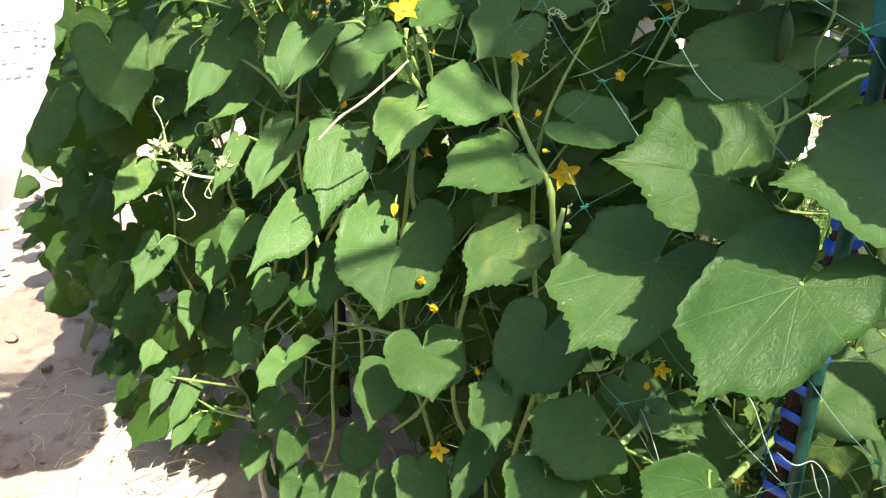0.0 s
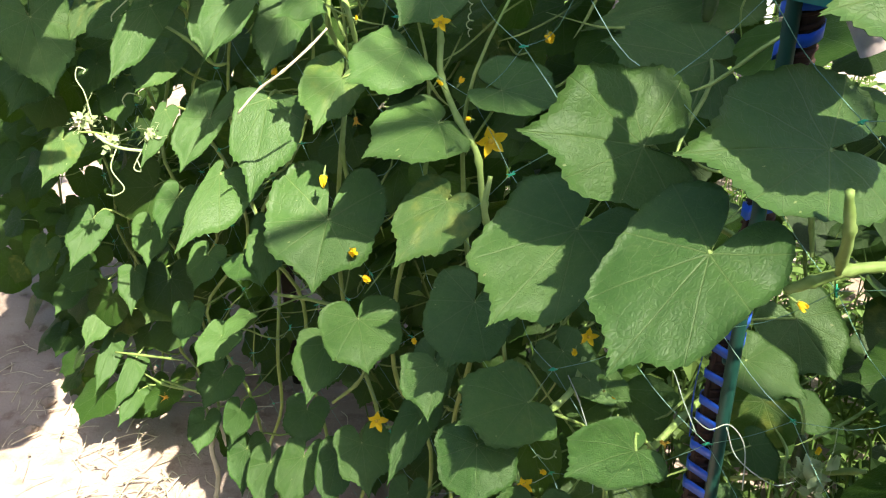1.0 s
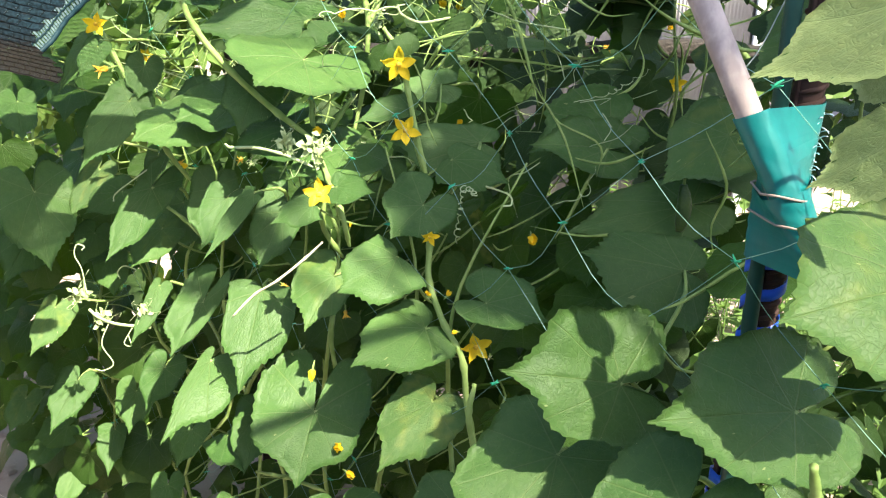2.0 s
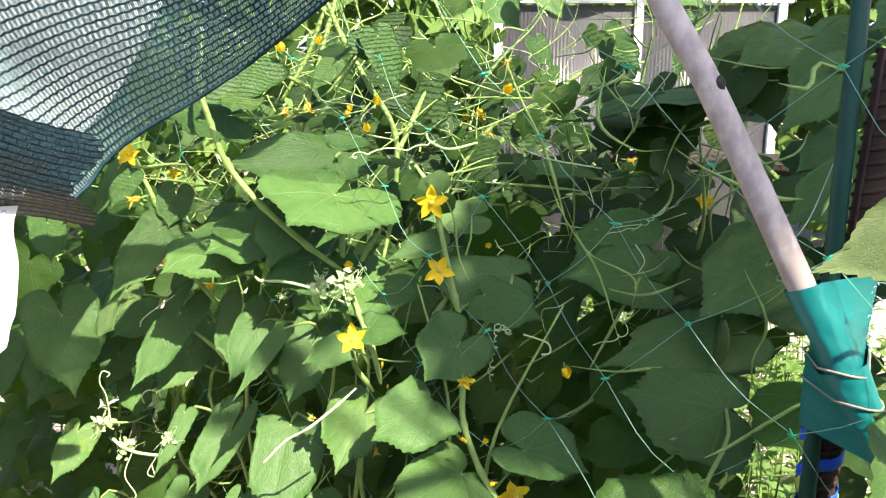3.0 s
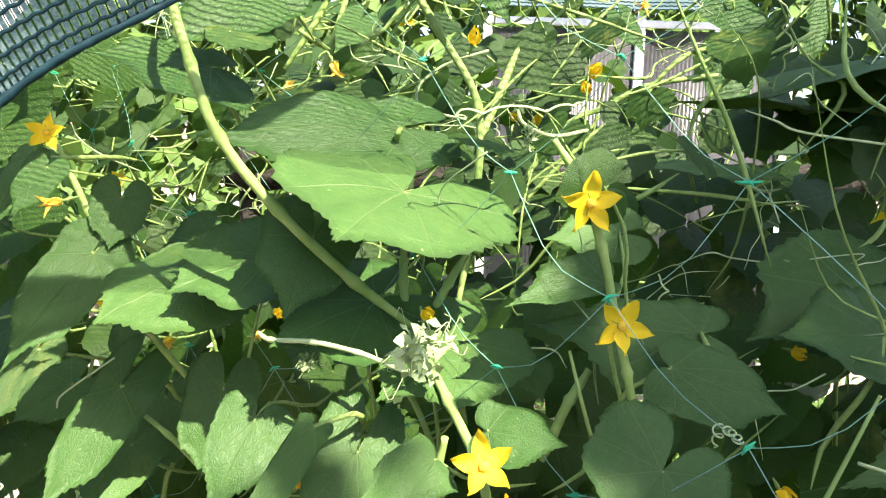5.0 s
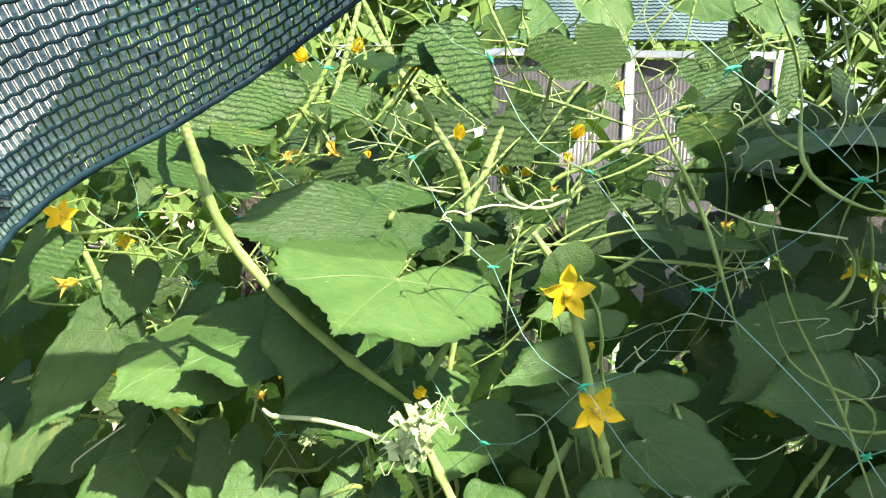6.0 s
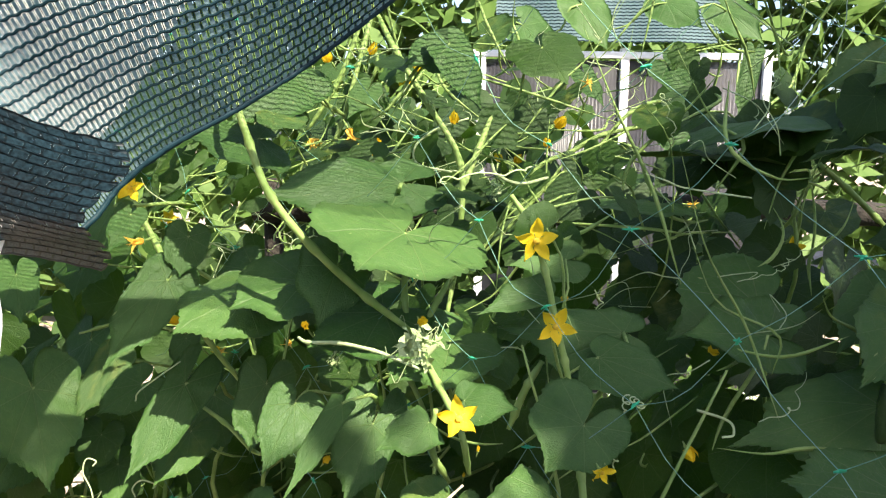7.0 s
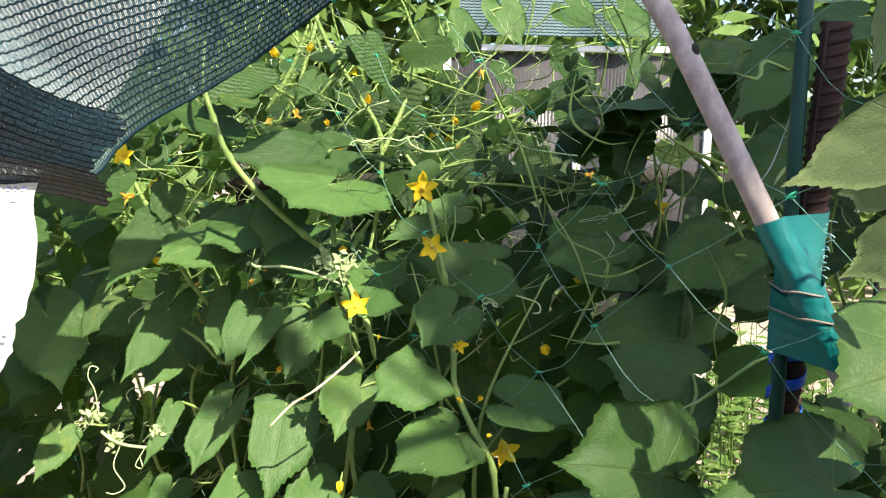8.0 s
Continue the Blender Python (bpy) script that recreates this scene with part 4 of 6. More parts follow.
PETALS = {
    "open": [petal_mesh("petal", s, 0.18, 0.5, PETAL) for s in range(3)],
    "half": [petal_mesh("petal", 10 + s, 0.75, 0.8, PETAL) for s in range(3)],
    "bud": [petal_mesh("petal", 20 + s, 0.2, 0.4, PETAL) for s in range(2)],
    "wilt": [petal_mesh("petal", 30 + s, 0.9, 1.6, WILT) for s in range(3)],
}


def calyx_mesh():
    """The green cup and slim young fruit behind a flower, along -z."""
    pts = spline([Vector((0, 0, 0.02)), Vector((0.01, 0, -0.12)), Vector((0.03, 0.02, -0.35)), Vector((0.02, 0.05, -0.65)), Vector((0.05, 0.10, -1.0))], 12)
    r = [0.16, 0.15, 0.10, 0.075, 0.085, 0.11, 0.12, 0.11, 0.09, 0.07, 0.055, 0.05]
    pieces = [tube(pts, r, 8, 0.25)]
    for k in range(5):
        a = 2 * math.pi * (k + 0.5) / 5
        d = Vector((math.cos(a), math.sin(a), 0))
        pieces.append(tube([d * 0.12 - UP * 0.03, d * 0.3 - UP * 0.02, d * 0.42 + UP * 0.05], [0.03, 0.02, 0.004], 4))
    return mesh_of("flower", *joined(pieces), STEM)


def core_mesh():
    bm = bmesh.new()
    bmesh.ops.create_icosphere(bm, subdivisions=2, radius=0.16)
    for v in bm.verts:
        v.co *= 1 + 0.25 * noise.noise(v.co * 14)
        v.co.z = v.co.z * 0.9 + 0.10
    mesh = bpy.data.meshes.new("core")
    bm.to_mesh(mesh)
    bm.free()
    mesh.materials.append(CORE)
    return mesh


CALYX, HEART = calyx_mesh(), core_mesh()
flower_rng = random.Random(17)


def flower(at, size, state, face):
    """A cucumber flower that faces that way; size: across its open petals."""
    at, face = Vector(at), Vector(face).normalized()
    owner = ALL_PLANTS[nearest_plant(at)]
    body = part("flower", CALYX, None, None)
    under(body, owner)
    r = size * 0.5
    spin = Matrix.Rotation(flower_rng.uniform(0, 6.3), 4, "Z")
    body.matrix_basis = Matrix.Translation(at) @ face.to_track_quat("Z", "Y").to_matrix().to_4x4() @ spin @ Matrix.Diagonal((r, r, r, 1))
    lift = {"open": 8, "half": 42, "bud": 78, "wilt": 64}[state]
    for k in range(5):
        shape = PETALS[state]
        p = part("petal", shape[k % len(shape)], None, body)
        tilt = radians(lift + flower_rng.gauss(0, 7))
        long = (1.0 if state != "bud" else 0.9) * flower_rng.uniform(0.9, 1.08)
        wide = {"open": 1.0, "half": 0.95, "bud": 0.6, "wilt": 0.6}[state]
        p.matrix_basis = Matrix.Rotation(2 * math.pi * k / 5 + flower_rng.gauss(0, 0.06), 4, "Z") @ Matrix.Translation((0, 0.06, 0)) @ Matrix.Rotation(tilt, 4, "X") @ Matrix.Diagonal((wide, long, 1, 1))
    if state in ("open", "half"):
        part("core", HEART, None, body)
    return body


def vine(points, radius, material):
    """A shoot of a plant, thicker at its joints."""
    pts = spline([Vector(p) for p in points], len(points) * 6)
    n = len(pts)
    r = [radius * (1 + 0.35 * max(0, math.cos(i * 0.9)) ** 8) * min(1.0, 0.6 + i / 10, 0.6 + (n - 1 - i) / 10) for i in range(n)]
    name = "twig" if material is DRY else "vine"
    owner = ALL_PLANTS[nearest_plant(pts[0])]
    return under(part(name, mesh_of(name, *tube(pts, r, 8, 0.12), material), None, None), owner)


def tendril(points, turns, radius):
    """A thin feeler, straight or coiled like a spring."""
    pts = spline([Vector(p) for p in points], 14 + int(turns * 10) + 4 * len(points))
    if turns:
        n = len(pts)
        bent = []
        for i, p in enumerate(pts):
            a = 2 * math.pi * turns * i / n
            bent.append(p + Vector((math.cos(a), 0.6 * math.sin(a), 0.5 * math.sin(a))) * 0.0045 * (0.6 + 0.4 * math.sin(i * 0.15)))
        pts = bent
    owner = ALL_PLANTS[nearest_plant(pts[0])]
    return under(part("tendril", mesh_of("tendril", *tube(pts, radius, 5), TENDRIL), None, None), owner)


shoot_rng = random.Random(29)


def shoot(at, size):
    """The hairy tip of a shoot: folded young leaves close together."""
    at = Vector(at)
    pieces = []
    for k in range(30):
        c = at + Vector((shoot_rng.gauss(0, 0.13), shoot_rng.gauss(0, 0.13), shoot_rng.gauss(0, 0.18))) * size
        way = Vector((shoot_rng.gauss(0, 1), shoot_rng.gauss(0, 1) - 0.4, shoot_rng.gauss(0, 1) + 0.3)).normalized()
        side = way.orthogonal().normalized()
        nor = way.cross(side)
        ln = size * shoot_rng.uniform(0.16, 0.38)
        w = ln * shoot_rng.uniform(0.2, 0.4)
        v = [c, c + way * ln * 0.45 + side * w + nor * w * 0.5, c + way * ln * 0.75 + side * w * 0.6, c + way * ln, c + way * ln * 0.75 - side * w * 0.6, c + way * ln * 0.45 - side * w + nor * w * 0.5, c + way * ln * 0.5 - nor * w * 0.2]
        pieces.append((v, [(0, 1, 6), (1, 2, 6), (2, 3, 6), (3, 4, 6), (4, 5, 6), (5, 0, 6)]))
        if k % 3 == 0:
            pieces.append(tube(spline([at, (at + c) / 2 + nor * 0.1 * size, c], 5), size * 0.018, 4))
        if k % 4 == 0:
            tip = c + way * ln * 2
            pieces.append(tube(spline([c, c + way * ln + side * ln * 0.4, tip + side * ln, tip + side * ln * 0.4], 9), size * 0.008, 4))
    owner = ALL_PLANTS[nearest_plant(at)]
    return under(part("young_shoot", mesh_of("young_shoot", *joined(pieces), BUD), None, None, "pale hairy young shoot tip"), owner)


def twine(points):
    v, f = tube(spline([Vector(p) for p in points], len(points) * 5), 0.0006, 5)
    ob = new("twine", mesh_of("twine", v, f, TWINE))
    return tagged(ob, "thin pale garden twine hanging beside the leaves", "twine", "loose twines")


def fruit(at, length):
    """A young cucumber that hangs from its stalk, warty and slightly bent."""
    at = Vector(at)
    n, sides = 16, 14
    verts, faces = [], []
    for i in range(n + 1):
        f = i / n
        r = length * 0.17 * math.sin(math.pi * (0.06 + 0.90 * f)) ** 0.45 * (0.8 + 0.2 * f)
        c = Vector((0.06 * length * math.sin(3 * f), 0, -f * length))
        for k in range(sides):
            a = 2 * math.pi * k / sides
            q = r * (1 + 0.05 * math.cos(5 * a) + 0.10 * max(0, noise.noise((math.cos(a) * 5, math.sin(a) * 5, f * 14))))
            verts.append(at + c + Vector((math.cos(a), math.sin(a), 0)) * q)
    for i in range(n):
        for k in range(sides):
            k2 = (k + 1) % sides
            faces.append((i * sides + k, (i + 1) * sides + k, (i + 1) * sides + k2, i * sides + k2))
    faces += [tuple(range(sides)), tuple(reversed(range(n * sides, (n + 1) * sides)))]
    owner = ALL_PLANTS[nearest_plant(at)]
    ob = under(part("cucumber", mesh_of("cucumber", verts, faces, FRUIT), None, None, "young dark green hanging cucumber"), owner)
    stalk = tube(spline([at, at + Vector((0.003, 0.01, 0.02)), at + Vector((-0.004, 0.03, 0.045))], 8), 0.0022, 6)
    under(part("fruit_stalk", mesh_of("fruit_stalk", *stalk, STEM), None, None), owner)
    return ob


flower((0.067, 1.076, 1.388), 0.043, 'open', (0.000, -1.000, 0.150))
flower((0.059, 1.140, 1.467), 0.049, 'open', (0.050, -0.950, -0.150))
flower((-0.043, 1.226, 1.433), 0.031, 'open', (0.100, -0.700, -0.400))
flower((-0.055, 1.197, 1.364), 0.026, 'half', (-0.300, -0.500, 0.300))
flower((-0.440, 1.439, 1.499), 0.042, 'open', (0.000, -1.000, 0.200))
flower((-0.393, 1.498, 1.298), 0.035, 'half', (-0.800, -0.300, 0.200))
flower((-0.472, 1.811, 1.416), 0.035, 'open', (0.000, -0.800, 0.500))
flower((-0.144, 1.484, 1.583), 0.034, 'wilt', (0.300, -0.400, -0.700))
flower((-0.166, 1.381, 1.670), 0.029, 'half', (-0.500, -0.300, 0.600))
flower((-0.114, 1.387, 1.681), 0.027, 'half', (0.300, -0.300, 0.600))
flower((-0.017, 1.271, 1.592), 0.026, 'half', (0.100, -0.500, 0.600))
flower((0.177, 2.011, 1.521), 0.041, 'half', (-0.400, -0.500, 0.300))
flower((0.208, 2.006, 1.516), 0.044, 'half', (0.200, -0.600, 0.400))
flower((0.233, 1.758, 1.591), 0.046, 'half', (0.300, -0.600, 0.400))
flower((0.197, 1.750, 1.507), 0.027, 'wilt', (0.100, -0.700, 0.000))
flower((0.528, 1.713, 1.506), 0.037, 'half', (0.000, -0.600, 0.300))
flower((0.511, 1.807, 1.445), 0.029, 'wilt', (0.500, -0.300, 0.000))
flower((0.596, 1.566, 1.394), 0.042, 'open', (0.000, -1.000, 0.100))
flower((0.647, 1.665, 1.274), 0.031, 'open', (0.000, -1.000, 0.200))
flower((0.407, 1.683, 1.220), 0.033, 'half', (0.000, -0.800, 0.000))
flower((0.166, 1.423, 1.341), 0.025, 'half', (0.200, -0.800, 0.200))
flower((-0.041, 0.997, 1.322), 0.041, 'open', (-0.100, -0.850, 0.500))
flower((0.096, 0.997, 1.266), 0.025, 'open', (0.200, -0.800, -0.200))
flower((-0.009, 1.084, 1.254), 0.015, 'bud', (0.100, -0.200, 0.900))
flower((-0.213, 1.557, 1.271), 0.029, 'half', (0.100, -0.600, 0.400))
flower((-0.236, 1.556, 1.248), 0.027, 'wilt', (-0.200, -0.500, 0.000))
flower((-0.179, 1.426, 1.102), 0.028, 'half', (0.300, -0.400, 0.500))
flower((-0.337, 1.467, 1.259), 0.025, 'wilt', (0.600, -0.400, 0.000))
flower((-0.106, 1.448, 1.306), 0.021, 'wilt', (-0.200, -0.400, 0.300))
flower((-0.415, 1.400, 1.432), 0.032, 'wilt', (-0.700, -0.300, -0.100))
flower((-0.005, 1.213, 1.168), 0.016, 'bud', (0.000, -0.300, 0.800))
flower((0.157, 0.977, 1.121), 0.045, 'open', (0.150, -0.900, 0.050))
flower((0.097, 0.974, 1.195), 0.021, 'bud', (-0.500, -0.300, 0.700))
flower((0.117, 0.956, 1.202), 0.021, 'bud', (0.400, -0.400, 0.700))
flower((0.126, 0.919, 1.169), 0.024, 'bud', (-0.300, -0.600, 0.200))
flower((-0.029, 1.011, 0.955), 0.033, 'half', (0.100, -0.700, 0.300))
flower((-0.015, 0.996, 0.922), 0.025, 'half', (0.400, -0.600, 0.000))
flower((-0.064, 1.053, 1.053), 0.027, 'half', (-0.100, -0.300, -0.900))
flower((-0.021, 1.133, 1.110), 0.020, 'wilt', (0.000, -0.300, -0.800))
flower((0.253, 0.790, 0.945), 0.023, 'open', (0.000, -0.900, 0.200))
flower((0.237, 0.784, 0.931), 0.017, 'half', (-0.300, -0.700, 0.000))
flower((-0.007, 0.957, 0.705), 0.033, 'open', (0.000, -0.900, 0.300))
flower((0.138, 0.850, 1.010), 0.020, 'half', (0.500, -0.600, 0.000))
flower((0.051, 1.004, 0.813), 0.020, 'half', (0.000, -0.800, 0.000))
flower((-0.720, 1.687, 1.141), 0.031, 'half', (-0.300, -0.700, 0.000))
flower((-0.127, 1.241, 1.111), 0.020, 'wilt', (0.300, -0.600, 0.000))
flower((-0.356, 1.615, 1.222), 0.027, 'half', (-0.500, -0.500, 0.000))
flower((0.179, 0.755, 0.758), 0.026, 'open', (0.000, -0.900, 0.200))
flower((0.201, 0.762, 0.772), 0.015, 'half', (0.300, -0.700, 0.200))
flower((0.276, 0.747, 0.895), 0.017, 'half', (0.000, -0.800, 0.000))
flower((0.318, 0.697, 0.866), 0.016, 'wilt', (0.500, -0.500, 0.000))
flower((0.477, 0.732, 0.726), 0.027, 'open', (0.100, -0.800, 0.200))
flower((0.540, 0.760, 0.781), 0.030, 'bud', (0.000, -0.200, 1.000))
flower((0.382, 0.593, 1.100), 0.022, 'bud', (0.500, -0.300, -0.300))
flower((-0.322, 1.466, 0.370), 0.030, 'half', (0.000, -0.600, 0.500))
flower((-0.525, 1.558, 0.323), 0.032, 'wilt', (0.000, -0.600, 0.500))
flower((-0.717, 1.703, 1.161), 0.042, 'half', (-0.400, -0.600, 0.200))
flower((0.260, 1.179, 1.208), 0.033, 'half', (0.000, -0.800, -0.300))
flower((0.363, 1.355, 1.283), 0.033, 'half', (0.200, -0.700, 0.000))
flower((0.749, 1.112, 1.263), 0.021, 'half', (0.000, -0.700, 0.300))
flower((0.661, 1.825, 1.485), 0.032, 'half', (0.000, -0.700, 0.300))
flower((-0.108, 1.399, 1.322), 0.021, 'wilt', (0.000, -0.700, 0.300))
flower((-0.057, 1.864, 1.710), 0.021, 'half', (0.000, -0.500, 0.500))
vine([(-0.269, 1.292, 1.692), (-0.272, 1.262, 1.625), (-0.255, 1.242, 1.568), (-0.233, 1.231, 1.511), (-0.189, 1.227, 1.453), (-0.127, 1.231, 1.392), (-0.063, 1.237, 1.340)], 0.0044, STEM)
vine([(-0.108, 1.488, 1.757), (-0.078, 1.444, 1.691), (-0.033, 1.407, 1.614), (0.008, 1.391, 1.538), (0.006, 1.375, 1.431), (-0.013, 1.343, 1.337)], 0.0043, STEM)
vine([(0.059, 1.446, 1.604), (0.031, 1.410, 1.545), (0.008, 1.385, 1.500)], 0.0045, STEM)
vine([(0.076, 1.758, 1.324), (0.191, 1.772, 1.502), (0.264, 1.770, 1.545), (0.338, 1.768, 1.582), (0.503, 1.774, 1.608)], 0.0042, STEM)
vine([(0.097, 1.760, 1.350), (0.233, 1.766, 1.492), (0.306, 1.766, 1.545), (0.390, 1.769, 1.629), (0.537, 1.807, 1.654)], 0.0036, STEM)
vine([(-0.471, 1.558, 1.480), (-0.420, 1.500, 1.406), (-0.381, 1.457, 1.347), (-0.338, 1.441, 1.276), (-0.294, 1.456, 1.208)], 0.004, STEM)
vine([(0.038, 1.180, 1.513), (0.060, 1.173, 1.479), (0.071, 1.144, 1.433), (0.083, 1.134, 1.375), (0.092, 1.127, 1.336), (0.100, 1.121, 1.296)], 0.0036, STEM)
vine([(-0.074, 1.281, 1.420), (-0.073, 1.273, 1.368), (-0.066, 1.266, 1.327)], 0.004, STEM)
vine([(-0.013, 1.291, 1.400), (-0.036, 1.269, 1.369), (-0.057, 1.265, 1.327)], 0.004, STEM)
vine([(-0.209, 1.625, 1.580), (-0.159, 1.632, 1.662), (-0.123, 1.641, 1.752)], 0.004, STEM)
vine([(-0.187, 1.612, 1.508), (-0.155, 1.621, 1.594), (-0.114, 1.658, 1.737), (-0.102, 1.696, 1.796)], 0.004, STEM)
vine([(-0.193, 1.579, 1.628), (-0.150, 1.601, 1.603)], 0.004, STEM)
vine([(-0.068, 1.237, 1.340), (-0.040, 1.157, 1.297), (-0.022, 1.119, 1.262), (-0.012, 1.121, 1.213)], 0.004, STEM)
vine([(-0.126, 1.379, 1.361), (-0.092, 1.268, 1.320), (-0.063, 1.237, 1.271), (-0.032, 1.222, 1.197)], 0.003, STEM)
vine([(0.478, 1.742, 1.516), (0.525, 1.726, 1.444), (0.568, 1.691, 1.375)], 0.0025, STEM)
vine([(0.410, 1.740, 1.453), (0.483, 1.723, 1.392), (0.566, 1.701, 1.310)], 0.0035, STEM)
vine([(0.609, 1.527, 1.537), (0.663, 1.514, 1.489), (0.722, 1.499, 1.431)], 0.005, STEM)
vine([(0.264, 1.752, 1.420), (0.337, 1.737, 1.379), (0.441, 1.720, 1.339)], 0.003, STEM)
vine([(0.697, 1.970, 1.839), (0.673, 1.958, 1.744), (0.643, 1.896, 1.648), (0.642, 1.837, 1.591)], 0.0024, STEM)
vine([(0.759, 1.852, 1.781), (0.726, 1.841, 1.681), (0.645, 1.791, 1.623), (0.598, 1.732, 1.539)], 0.003, STEM)
vine([(0.084, 1.197, 1.316), (0.064, 1.194, 1.283), (0.044, 1.189, 1.236)], 0.0045, STEM)
vine([(-0.405, 1.598, 1.254), (-0.495, 1.610, 1.270), (-0.576, 1.616, 1.251)], 0.003, STEM)
vine([(-0.649, 1.708, 1.128), (-0.552, 1.697, 1.129), (-0.453, 1.636, 1.137)], 0.003, STEM)
vine([(-0.384, 1.484, 1.188), (-0.318, 1.422, 1.165), (-0.278, 1.412, 1.126), (-0.254, 1.409, 1.126)], 0.003, STEM)
vine([(0.371, 0.596, 1.110), (0.390, 0.590, 1.122), (0.418, 0.584, 1.135), (0.461, 0.584, 1.139), (0.54, 0.60, 1.15)], 0.0050, STEM)
vine([(0.369, 0.532, 1.228), (0.384, 0.545, 1.185), (0.405, 0.582, 1.133)], 0.0046, STEM)
vine([(0.097, 1.120, 1.274), (0.100, 1.078, 1.229), (0.098, 1.041, 1.192), (0.114, 0.991, 1.153), (0.139, 0.971, 1.107), (0.147, 0.963, 1.039), (0.168, 0.967, 0.921), (0.175, 0.924, 0.822)], 0.0042, STEM)
vine([(-0.047, 1.143, 1.279), (-0.051, 1.155, 1.231), (-0.026, 1.185, 1.175)], 0.004, STEM)
vine([(-0.041, 1.203, 1.092), (-0.047, 1.179, 1.036), (-0.034, 1.175, 0.952)], 0.0035, STEM)
vine([(0.268, 0.860, 0.868), (0.249, 0.827, 0.847), (0.218, 0.799, 0.837), (0.195, 0.789, 0.838)], 0.0042, STEM)
vine([(0.416, 0.804, 0.854), (0.358, 0.761, 0.835), (0.312, 0.728, 0.815)], 0.0042, STEM)
vine([(-0.189, 1.244, 0.762), (-0.128, 1.220, 0.763), (-0.056, 1.141, 0.788)], 0.0032, STEM)
vine([(-0.686, 1.715, 0.351), (-0.587, 1.665, 0.368), (-0.478, 1.574, 0.413)], 0.003, STEM)
vine([(-0.616, 1.687, 0.302), (-0.531, 1.589, 0.334), (-0.427, 1.498, 0.379)], 0.003, STEM)
vine([(-0.560, 1.638, 0.317), (-0.505, 1.588, 0.334), (-0.390, 1.450, 0.397)], 0.0026, STEM)
vine([(0.480, 0.841, 0.672), (0.518, 0.803, 0.709), (0.557, 0.766, 0.746), (0.584, 0.727, 0.781)], 0.0045, STEM)
vine([(-0.083, 1.071, 0.655), (-0.035, 1.045, 0.715), (-0.009, 1.070, 0.762)], 0.003, STEM)
vine([(0.152, 0.928, 1.093), (0.144, 0.915, 1.052), (0.156, 0.905, 0.992)], 0.004, STEM)
vine([(0.683, 1.113, 0.864), (0.679, 1.142, 0.951), (0.698, 1.176, 0.994)], 0.005, STEM)
vine([(-0.038, 0.984, 1.264), (-0.061, 0.985, 1.242), (-0.097, 0.983, 1.213), (-0.128, 0.995, 1.190), (-0.157, 0.993, 1.161)], 0.0016, DRY)
vine([(-0.202, 1.242, 1.337), (-0.190, 1.230, 1.334), (-0.153, 1.206, 1.339), (-0.115, 1.191, 1.334), (-0.090, 1.177, 1.328), (-0.062, 1.162, 1.319)], 0.0022, TENDRIL)
vine([(-0.423, 1.590, 0.234), (-0.444, 1.558, 0.174), (-0.430, 1.526, 0.114), (-0.440, 1.494, 0.054)], 0.006, DRY)
vine([(-0.349, 1.422, 0.134), (-0.381, 1.392, 0.077), (-0.407, 1.361, 0.018)], 0.006, DRY)
vine([(-0.450, 1.604, 0.258), (-0.423, 1.584, 0.222), (-0.405, 1.542, 0.187)], 0.004, DRY)
tendril([(-0.373, 1.343, 0.993), (-0.430, 1.346, 0.999), (-0.457, 1.341, 1.013), (-0.476, 1.347, 1.027)], 0, 0.0028)
tendril([(-0.484, 1.367, 1.048), (-0.494, 1.384, 1.088), (-0.507, 1.394, 1.110), (-0.504, 1.401, 1.127), (-0.491, 1.400, 1.124), (-0.495, 1.397, 1.118)], 0, 0.0011)
tendril([(-0.445, 1.347, 1.002), (-0.449, 1.314, 0.976), (-0.429, 1.301, 0.946), (-0.444, 1.296, 0.935), (-0.459, 1.297, 0.937)], 0, 0.0011)
tendril([(-0.405, 1.343, 0.993), (-0.418, 1.333, 0.969), (-0.406, 1.331, 0.964), (-0.412, 1.339, 0.982)], 0, 0.001)
tendril([(-0.300, 1.506, 1.396), (-0.342, 1.513, 1.412), (-0.371, 1.511, 1.379), (-0.384, 1.511, 1.370)], 7, 0.0009)
tendril([(-0.292, 1.504, 1.392), (-0.325, 1.510, 1.404), (-0.358, 1.515, 1.416)], 0, 0.0012)
tendril([(-0.074, 1.527, 1.707), (-0.057, 1.517, 1.649), (-0.070, 1.508, 1.582)], 6, 0.0009)
tendril([(0.027, 1.449, 1.600), (-0.021, 1.452, 1.583), (-0.049, 1.451, 1.559), (-0.045, 1.447, 1.535), (0.003, 1.440, 1.524)], 0, 0.0016)
tendril([(0.059, 1.436, 1.537), (0.067, 1.433, 1.521), (0.099, 1.427, 1.509), (0.151, 1.473, 1.515)], 0, 0.0024)
tendril([(0.146, 1.077, 1.313), (0.140, 1.073, 1.278), (0.138, 1.086, 1.229)], 9, 0.0008)
tendril([(0.152, 1.076, 1.310), (0.161, 1.074, 1.302)], 4, 0.0008)
tendril([(0.276, 1.810, 1.815), (0.322, 1.794, 1.748), (0.307, 1.798, 1.763)], 0, 0.001)
tendril([(-0.460, 1.470, 1.037), (-0.464, 1.472, 1.050), (-0.451, 1.472, 1.062), (-0.430, 1.469, 1.056), (-0.434, 1.469, 1.050)], 0, 0.0013)
tendril([(-0.382, 1.442, 1.252), (-0.438, 1.442, 1.211), (-0.446, 1.441, 1.195)], 0, 0.0012)
tendril([(-0.292, 1.491, 1.305), (-0.309, 1.500, 1.355), (-0.325, 1.506, 1.379)], 5, 0.0008)
